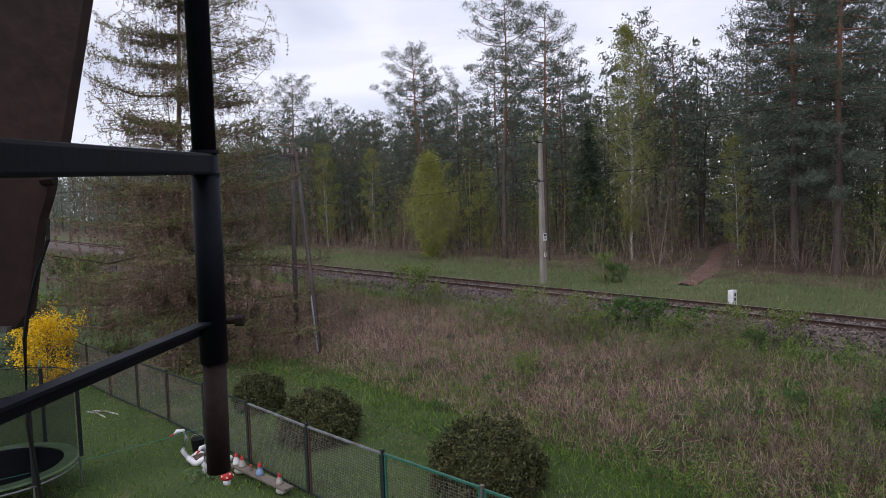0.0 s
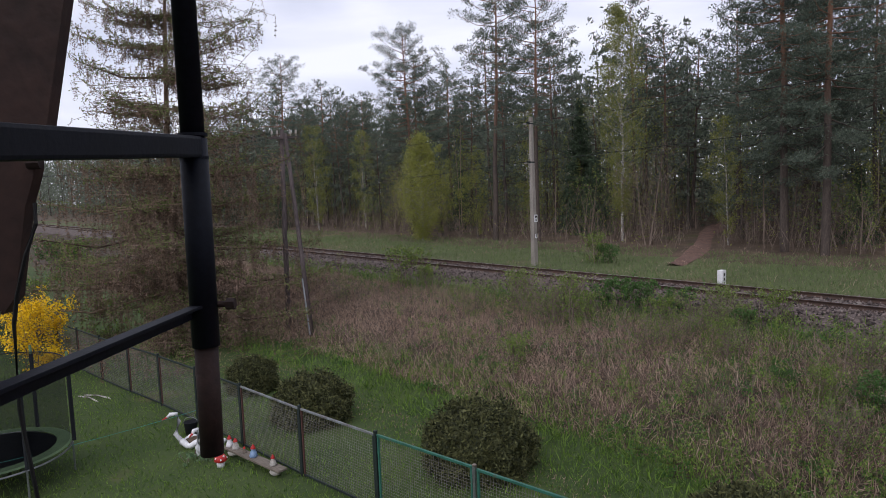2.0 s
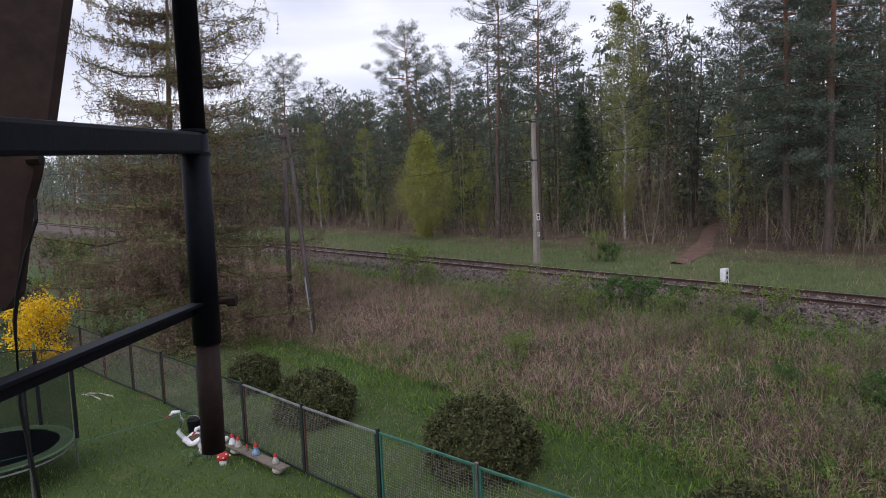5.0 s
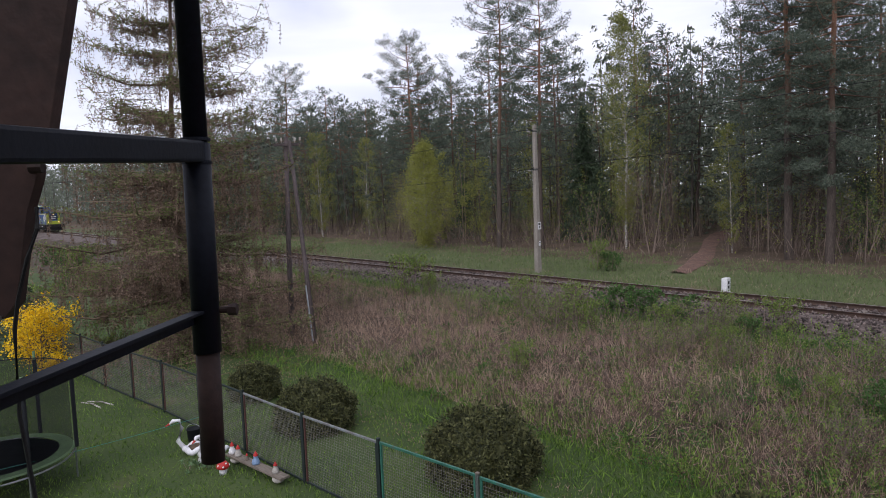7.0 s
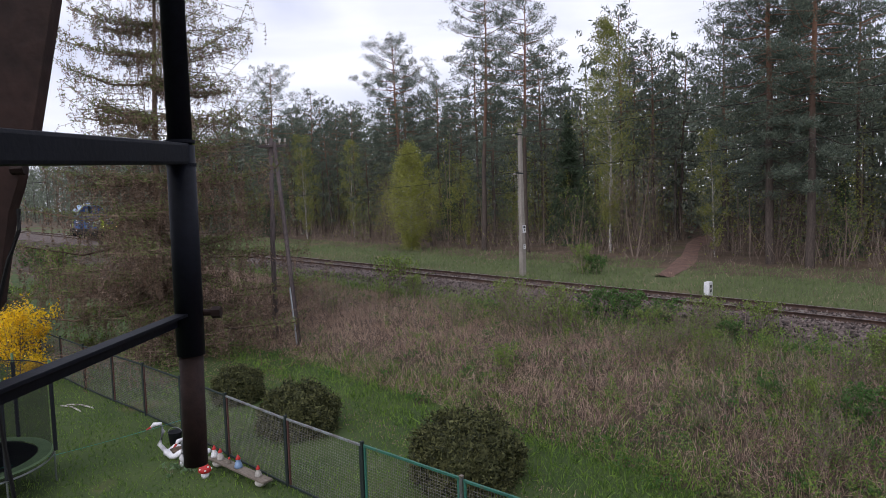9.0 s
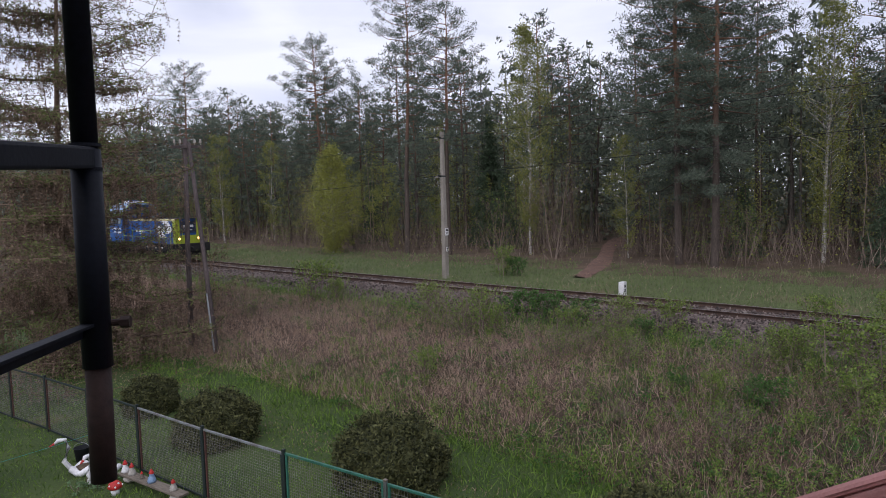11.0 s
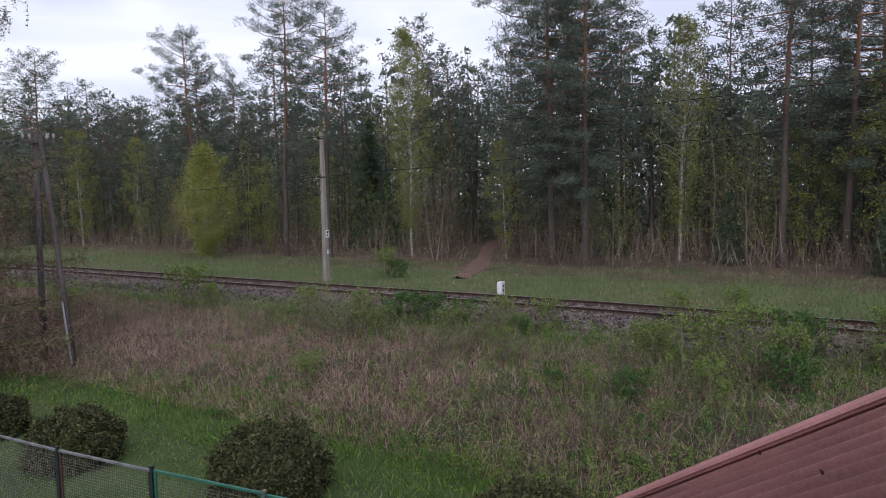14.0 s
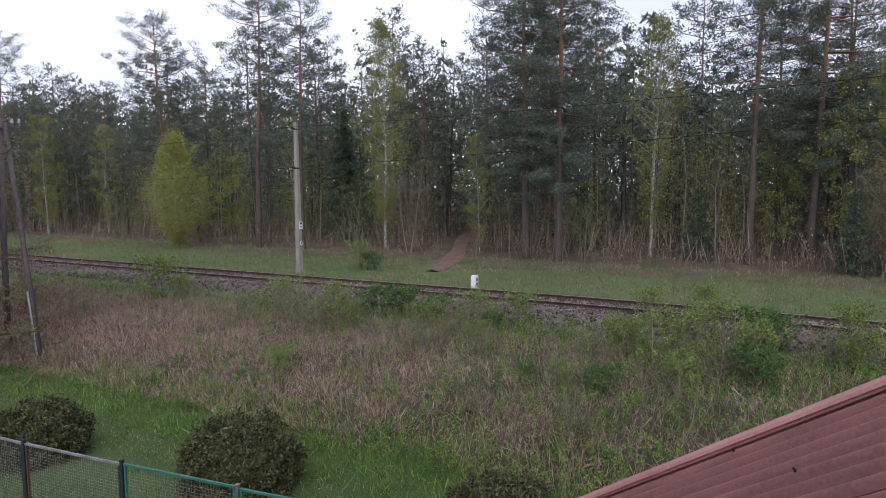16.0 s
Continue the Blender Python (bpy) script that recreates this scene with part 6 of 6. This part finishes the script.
def trampoline():
    root = thing("trampoline", "round garden trampoline with green pad and black safety net", "trampoline", pose(-9.58, 13.6, gz(-9.58, 13.6)))
    R, H, n = 1.53, 0.75, 48
    ring = lambda r, z: [(math.cos(k * math.tau / n) * r, math.sin(k * math.tau / n) * r, z) for k in range(n)]
    def band(r0, z0, r1, z1, up=None):
        bm = bmesh.new()
        a, b = [bm.verts.new(p) for p in ring(r0, z0)], [bm.verts.new(p) for p in ring(r1, z1)]
        for k in range(n):
            bm.faces.new((a[k], a[(k + 1) % n], b[(k + 1) % n], b[k]))
        return bm
    bm = band(R, H, R - 0.3, H + 0.02)
    bmesh.ops.solidify(bm, geom=bm.faces[:], thickness=0.03)
    part("edge_pad", bm, M["tramp_pad"], root, "green padded edge")
    bm = bmesh.new()
    bm.faces.new([bm.verts.new(p) for p in ring(R - 0.28, H - 0.015)])
    bmesh.ops.solidify(bm, geom=bm.faces[:], thickness=0.01)
    part("jumping_mat", bm, M["tramp_mat"], root, "dark woven jumping mat")
    bm = bmesh.new()
    chain(bm, ring(R - 0.02, H - 0.09) + [ring(R - 0.02, H - 0.09)[0]], 0.022, 8)
    part("frame_ring", bm, M["tube"], root)
    for k in range(6):
        a = radians(27 + 60 * k)
        c, s = math.cos(a), math.sin(a)
        bm = bmesh.new()
        chain(bm, [(c * R, s * R, 0), (c * R, s * R, H - 0.08)], 0.02, 8)
        part("leg", bm, M["tube"], root)
        bm = bmesh.new()
        chain(bm, [(c * (R + 0.03), s * (R + 0.03), H - 0.05), (c * (R + 0.03), s * (R + 0.03), H + 1.75)], 0.042, 10)
        pole = part("net_pole", bm, M["net"], root, "foam-covered net pole")
        bm = bmesh.new()
        rod(bm, (c * (R + 0.03), s * (R + 0.03), H + 1.75), (c * (R + 0.03), s * (R + 0.03), H + 1.95), 0.03, None, 10)
        part("pole_cap", bm, M["tramp_pad"], pole, "green pole end")
    net = part("safety_net", band(R - 0.04, H + 0.03, R - 0.04, H + 1.8), net_material(), root, "black see-through netting")
    bm = bmesh.new()
    chain(bm, ring(R - 0.04, H + 1.8) + [ring(R - 0.04, H + 1.8)[0]], 0.012, 6)
    part("net_hem", bm, M["net"], root)


trampoline()


# ---- garden ornaments ----
def lathe(bm, profile, sides=14, at=(0, 0, 0)):
    rings = [[bm.verts.new((at[0] + math.cos(k * math.tau / sides) * r, at[1] + math.sin(k * math.tau / sides) * r, at[2] + z)) for k in range(sides)] for r, z in profile]
    for a, b in zip(rings, rings[1:]):
        for k in range(sides):
            bm.faces.new((a[k], a[(k + 1) % sides], b[(k + 1) % sides], b[k]))
    bm.faces.new(rings[0][::-1])
    bm.faces.new(rings[-1])
    return bm


def figurine(x, y, z, h, body, turn):
    bm = bmesh.new()
    lathe(bm, [(0.30 * h, 0), (0.32 * h, 0.12 * h), (0.24 * h, 0.4 * h), (0.16 * h, 0.5 * h), (0.19 * h, 0.58 * h), (0.17 * h, 0.68 * h)])
    n1 = len(bm.faces)
    lathe(bm, [(0.2 * h, 0.66 * h), (0.19 * h, 0.72 * h), (0.1 * h, 0.9 * h), (0.02 * h, 1.02 * h)])
    ob = mesh_ob("garden_figurine", bm, body, smooth=True)
    ob.data.materials.append(M["red"])
    for i, p in enumerate(ob.data.polygons):
        p.material_index = 1 if i >= n1 else 0
    ob.matrix_basis = pose(x, y, z, 0, 0, turn)
    tagged(ob, "small painted garden figurine with a red pointed top", "figurine", "garden figurines")


def plank_bench():
    root = thing("plank_bench", "weathered low plank resting on two stones", "bench", pose(-4.2, 14.1, gz(-4.2, 14.1), 0, 0, -43))
    bm = bmesh.new()
    box(bm, 0, 0, 0.17, 2.25, 0.24, 0.05, 0.008)
    part("plank", bm, M["plank"], root)
    for x in (-0.85, 0.85):
        bm = bmesh.new()
        bmesh.ops.create_icosphere(bm, subdivisions=2, radius=0.13, matrix=Matrix.Translation((x, 0, 0.075)) @ Matrix.Diagonal((1.1, 0.9, 0.62, 1)))
        part("support_stone", bm, M["stone"], root)


plank_bench()
for k, (u, h, m) in enumerate(((-0.98, 0.30, "white"), (-0.72, 0.29, "stone"), (-0.35, 0.17, "plank"), (0.02, 0.32, "roof_blue"), (0.78, 0.27, "stone"))):
    figurine(-4.2 + u * 0.731, 14.1 - u * 0.682, gz(-4.2, 14.1) + 0.195, h * 0.88, M[m], 20 * k)


def curl(name, label, pts, r, mat_, at):
    bm = bmesh.new()
    chain(bm, pts, r, 8)
    ob = mesh_ob(name, bm, mat_, smooth=True)
    ob.matrix_basis = at
    return tagged(ob, label, "garden ornament")


def swan_planter(x, y, turn, size, label):
    root = thing("swan_planter", label, "planter", pose(x, y, gz(x, y), 0, 0, turn), "swan planters")
    bm = bmesh.new()
    n = 20
    chain(bm, [(math.cos(k * math.tau / n) * 0.32 * size, math.sin(k * math.tau / n) * 0.26 * size, 0.12 * size + 0.05 * math.sin(k * 1.3)) for k in range(n + 1)], 0.085 * size, 8)
    part("tyre_body", bm, M["white"], root, smooth=True)
    bm = bmesh.new()
    chain(bm, [(0.28 * size, 0, 0.095 * size), (0.48 * size, 0, 0.4 * size), (0.36 * size, 0, 0.75 * size), (0.42 * size, 0, 0.98 * size), (0.58 * size, 0, 0.98 * size), (0.68 * size, 0, 0.9 * size)], [0.06, 0.055, 0.045, 0.045, 0.05, 0.02], 8)
    part("neck", bm, M["white"], root, smooth=True)
    bm = bmesh.new()
    for sy in (-1, 1):
        chain(bm, [(-0.1 * size, sy * 0.28 * size, 0.2 * size), (-0.4 * size, sy * 0.38 * size, 0.34 * size), (-0.62 * size, sy * 0.30 * size, 0.22 * size)], [0.07, 0.06, 0.02], 6)
    part("wing", bm, M["white"], root, smooth=True)
    bm = bmesh.new()
    rod(bm, (0.67 * size, 0, 0.905 * size), (0.80 * size, 0, 0.85 * size), 0.03, 0.008, 8)
    part("beak", bm, M["red"], root, "red beak")
    bm = bmesh.new()
    lathe(bm, [(0.2 * size, 0.02), (0.24 * size, 0.18 * size), (0.05, 0.24 * size)])
    part("soil", bm, M["soil"], root)


swan_planter(-6.0, 15.5, 200, 0.85, "white swan planter cut from an old tyre")
swan_planter(-5.5, 14.95, 250, 0.7, "smaller white swan planter cut from a tyre")


def mushroom(x, y):
    root = thing("toadstool_ornament", "small red toadstool ornament with white spots", "garden ornament", pose(x, y, gz(x, y)))
    bm = bmesh.new()
    lathe(bm, [(0.08, 0), (0.09, 0.08), (0.06, 0.15)])
    part("stalk", bm, M["white"], root, smooth=True)
    bm = bmesh.new()
    lathe(bm, [(0.11, 0.13), (0.145, 0.16), (0.13, 0.22), (0.08, 0.28), (0.02, 0.30)])
    part("cap", bm, M["red"], root, smooth=True)
    for a, z, r in ((0.2, 0.2, 0.135), (-1.2, 0.2, 0.135), (-0.5, 0.255, 0.1), (-2.2, 0.22, 0.12), (1.4, 0.21, 0.13)):
        bm = bmesh.new()
        bmesh.ops.create_icosphere(bm, subdivisions=1, radius=0.024, matrix=Matrix.Translation((math.cos(a) * r, math.sin(a) * r, z)))
        part("spot", bm, M["white"], root)


mushroom(-4.92, 14.1)
fl = broadleaf("rockery_plant", 95, 0.25, 0.05, 0.3, M["tramp_pad"], M["twig"], 900, 0.05, 0.006, 26, 0.6, "grey-green cushion plant on the lawn", "plant", "", 6)
put(fl, -5.3, 14.75, 0, 1.0)


def bucket(x, y):
    root = thing("bucket", "black plastic bucket beside the fence", "bucket", pose(x, y, gz(x, y)))
    bm = bmesh.new()
    lathe(bm, [(0.13, 0), (0.17, 0.32), (0.18, 0.33), (0.16, 0.33), (0.12, 0.03)], 16)
    part("body", bm, M["net"], root, smooth=True)
    bm = bmesh.new()
    chain(bm, [(math.cos(a) * 0.17, 0, 0.32 + math.sin(a) * 0.12) for a in np.linspace(0, math.pi, 9)], 0.006, 5)
    part("handle", bm, M["tube"], root)


bucket(-6.35, 16.25)


def rope():
    bm = bmesh.new()
    a, b = Vector((-9.4, 12.0, 0.95)), Vector((-6.5, 17.05, 0.35))
    chain(bm, [a.lerp(b, k / 10) - Vector((0, 0, 0.25 * (k / 10) * (1 - k / 10))) for k in range(11)], 0.006, 5)
    tagged(mesh_ob("garden_line", bm, M["rope"]), "thin green line strung low across the lawn", "rope")


rope()
for k, (x, y, a) in enumerate(((-10.7, 19.6, -35), (-10.5, 19.75, -25))):
    bm = bmesh.new()
    chain(bm, [(-0.55, 0, 0), (0, 0.05, 0.03), (0.6, -0.02, 0.01)], 0.022, 6)
    ob = mesh_ob("fallen_stick", bm, M["birch_bark"])
    ob.matrix_basis = pose(x, y, gz(x, y) + 0.03, 0, 0, a)
    tagged(ob, "pale fallen birch stick on the lawn", "stick", "fallen sticks")


# ---- the house: mast on its bracket, rusty sheet, corrugated roof ----
def mast():
    root = thing("steel_mast", "dark steel pipe mast held by a wall bracket", "mast", pose(-0.478, 1.345, 0))
    z1, z2 = 6.022, 5.60
    bm = bmesh.new()
    rod(bm, (0, 0.02, 7.6), (0, 0, z1 - 0.01), 0.0235, None, 24)
    part("upper_pipe", bm, M["steel"], root, smooth=True)
    bm = bmesh.new()
    rod(bm, (0, 0, z1), (0, -0.01, z2), 0.0275, 0.0275, 24)
    part("sleeve", bm, M["steel"], root, "dark worn sleeve", True)
    bm = bmesh.new()
    rod(bm, (0, -0.01, z2), (0, -0.02, 5.375), 0.0235, None, 24)
    part("lower_pipe", bm, M["rust"], root, "rust-brown lower pipe", True)
    # the bracket's arms come from the wall
    bm = bmesh.new()
    a, b = Vector((0.012, 0, 6.006)), Vector((-0.01, -0.9, 5.955))
    q = (b - a)
    box(bm, *((a + b) / 2), 0.042, q.length, 0.042, 0.006, Matrix.Rotation(math.atan2(q.z, q.y) + math.pi, 4, "X"))
    part("upper_arm", bm, M["steel"], root, "dark square tube arm")
    bm = bmesh.new()
    a, b = Vector((0.0, 0, 5.685)), Vector((-0.055, -0.85, 5.692))
    q = b - a
    rot = Matrix.Rotation(-0.055, 4, "Z") @ Matrix.Rotation(math.atan2(q.z, q.y) + math.pi, 4, "X")
    m = (a + b) / 2
    box(bm, m.x, m.y, m.z, 0.026, q.length, 0.006, 0.001, rot)
    box(bm, m.x - 0.012, m.y, m.z - 0.012, 0.005, q.length, 0.026, 0.001, rot)
    part("lower_arm", bm, M["steel"], root, "dark angle-iron arm")
    bm = bmesh.new()
    rod(bm, (0.02, 0, 5.684), (0.052, 0, 5.684), 0.007, None, 10)
    rod(bm, (0.044, 0, 5.684), (0.062, 0, 5.684), 0.012, None, 6)
    part("clamp_bolt", bm, M["rust"], root)
    for z in (6.03, 5.984):
        bm = bmesh.new()
        rod(bm, (0, 0, z - 0.003), (0, 0, z + 0.003), 0.0288, None, 24)
        part("weld_ring", bm, M["steel"], root)


mast()


def rusty_sheet():
    root = thing("rusty_sheet", "dark rust-brown tapered metal sheet below the eaves", "metal sheet", pose(-0.011, 0, 0))
    bm = bmesh.new()
    prism(bm, [(-1.9, 7.0), (-0.44, 7.0), (-0.596, 6.285), (-0.653, 6.038), (-0.661, 5.985), (-1.9, 5.985)], "y", 1.165, 1.195)
    part("upper_sheet", bm, M["panel"], root)
    bm = bmesh.new()
    prism(bm, [(-1.9, 5.99), (-0.664, 5.99), (-0.662, 5.965), (-0.668, 5.945), (-0.685, 5.90), (-0.717, 5.745), (-0.74, 5.716), (-1.9, 5.705)], "y", 1.135, 1.162)
    part("lower_sheet", bm, M["panel"], root)
    bm = bmesh.new()
    prism(bm, [(-1.9, 5.712), (-0.742, 5.722), (-0.745, 5.712), (-1.9, 5.700)], "y", 1.12, 1.134)
    part("hem", bm, M["tube"], root, "bare grey folded hem")
    bm = bmesh.new()
    rod(bm, (-0.67, 1.13, 5.972), (-0.648, 1.13, 5.972), 0.01, None, 8)
    part("bolt", bm, M["rust"], root)
    bm = bmesh.new()
    chain(bm, [(-0.676, 1.13, 5.905), (-0.672, 1.12, 5.87), (-0.69, 1.115, 5.82), (-0.715, 1.12, 5.75), (-0.725, 1.12, 5.70), (-0.73, 1.12, 5.55), (-0.715, 1.12, 5.40), (-0.70, 1.12, 5.2), (-0.70, 1.12, 4.6)], 0.0035, 6)
    tagged(mesh_ob("hanging_cable", bm, M["cable"]), "thin black cable hanging from the metal sheet", "cable")


rusty_sheet()


def corrugated_roof():
    v, h = Vector(ROOF_FALL).normalized(), Vector(ROOF_ACROSS).normalized()
    n = h.cross(v).normalized()
    if n.z < 0:
        n = -n
    p0 = Vector(ROOF_AT)
    root = thing("corrugated_roof", "red-brown corrugated metal roof with a folded verge", "roof")
    PITCH, AMP = 0.112, 0.026
    lo, hi, width = -2.0, 4.2, 2.45
    def sheet(k0, k1, a0, a1, lift):
        m = int((a1 - a0) / PITCH * 10)
        vs, fs = [], []
        ks = np.linspace(k0, k1, 9)
        for i in range(m + 1):
            a = a0 + (a1 - a0) * i / m
            w = AMP * math.cos(a / PITCH * math.tau)
            for k in ks:
                vs.append(p0 + h * a + v * float(k) + n * (w + lift))
        c = len(ks)
        for i in range(m):
            for j in range(c - 1):
                fs.append((i * c + j, i * c + j + 1, (i + 1) * c + j + 1, (i + 1) * c + j))
        bm = bmesh.new()
        V = [bm.verts.new(q) for q in vs]
        for f in fs:
            bm.faces.new([V[i] for i in f])
        bmesh.ops.solidify(bm, geom=bm.faces[:], thickness=0.003)
        return bm
    part("sheet", sheet(lo, hi, 0.12, 1.0, 0.0), M["roof"], root, smooth=True)
    part("sheet", sheet(lo, hi, 0.98, width, -0.004), M["roof"], root, smooth=True)
    # folded verge: a half-round edge and a flat lap
    bm = bmesh.new()
    prof = [(0.0, -0.09), (-0.004, 0.0), (0.012, 0.024), (0.04, 0.034), (0.07, 0.026), (0.09, 0.008), (0.135, 0.012), (0.15, 0.018), (0.15, 0.014), (0.13, 0.004), (0.085, 0.0), (0.04, 0.022), (0.006, 0.0), (0.006, -0.09)]
    A = [bm.verts.new(p0 + h * a + n * b + v * lo) for a, b in prof]
    B = [bm.verts.new(p0 + h * a + n * b + v * hi) for a, b in prof]
    for i in range(len(prof)):
        j = (i + 1) % len(prof)
        bm.faces.new((A[i], A[j], B[j], B[i]))
    bmesh.ops.recalc_face_normals(bm, faces=bm.faces[:])
    part("verge_trim", bm, M["roof"], root)
    for k, a in ((-0.2, PITCH * 2), (0.9, 0.03), (0.35, PITCH * 4), (-0.7, PITCH * 6), (1.3, PITCH * 4), (-1.2, PITCH * 3), (1.0, PITCH * 7)):
        bm = bmesh.new()
        c = p0 + h * a + v * k + n * (AMP + (0.018 if a < 0.1 else 0))
        rod(bm, c - n * 0.004, c + n * 0.004, 0.008, 0.007, 10)
        rod(bm, c + n * 0.003, c + n * 0.014, 0.005, 0.004, 6)
        part("roof_screw", bm, M["rust"], root)
    # rafters and the wall that carry it
    for a in (0.45, 1.3, 2.2):
        bm = bmesh.new()
        q = p0 + h * a - n * 0.10
        A = [q + h * s * 0.05 + n * t * 0.06 for s, t in ((-1, -1), (1, -1), (1, 1), (-1, 1))]
        P_ = [bm.verts.new(c + v * lo) for c in A]
        Q_ = [bm.verts.new(c + v * hi) for c in A]
        for i in range(4):
            bm.faces.new((P_[i], P_[(i + 1) % 4], Q_[(i + 1) % 4], Q_[i]))
        bm.faces.new(P_[::-1])
        bm.faces.new(Q_)
        bmesh.ops.recalc_face_normals(bm, faces=bm.faces[:])
        part("rafter", bm, M["plank"], root)
    bm = bmesh.new()
    b0, b1 = p0 + h * 0.5 + v * (hi - 0.5) - n * 0.16, p0 + h * 2.2 + v * (hi - 0.5) - n * 0.16
    t0, t1 = p0 + h * 0.5 + v * (lo + 0.3) - n * 0.16, p0 + h * 2.2 + v * (lo + 0.3) - n * 0.16
    top = [bm.verts.new(c) for c in (t0, t1, b1, b0)]
    bot = [bm.verts.new((c.x, c.y, -0.1)) for c in (t0, t1, b1, b0)]
    bm.faces.new(top)
    bm.faces.new(bot[::-1])
    for i in range(4):
        bm.faces.new((top[i], top[(i + 1) % 4], bot[(i + 1) % 4], bot[i]))
    bmesh.ops.recalc_face_normals(bm, faces=bm.faces[:])
    tagged(mesh_ob("wall_annex", bm, M["plaster"]), "plain plastered wall under the corrugated roof", "wall", kind="structure")


corrugated_roof()


def unseen_house_wall():
    # added out of view: keeps sky light from behind off the sheet and mast
    bm = bmesh.new()
    box(bm, -1.2, -1.2, 4.0, 6.4, 0.4, 8.2, 0.02)
    tagged(mesh_ob("wall_unseen_house", bm, M["plaster"]), "unseen plastered house wall added behind the viewpoint to block sky light", "wall", kind="structure")


unseen_house_wall()


# ---- what moves ----
def motions():
    ts = [0.0] + [round(5.5 + 0.25 * i, 2) for i in range(43)]
    walk(LOCO, [(t, loco_pose(s_at(t))) for t in ts])


motions()
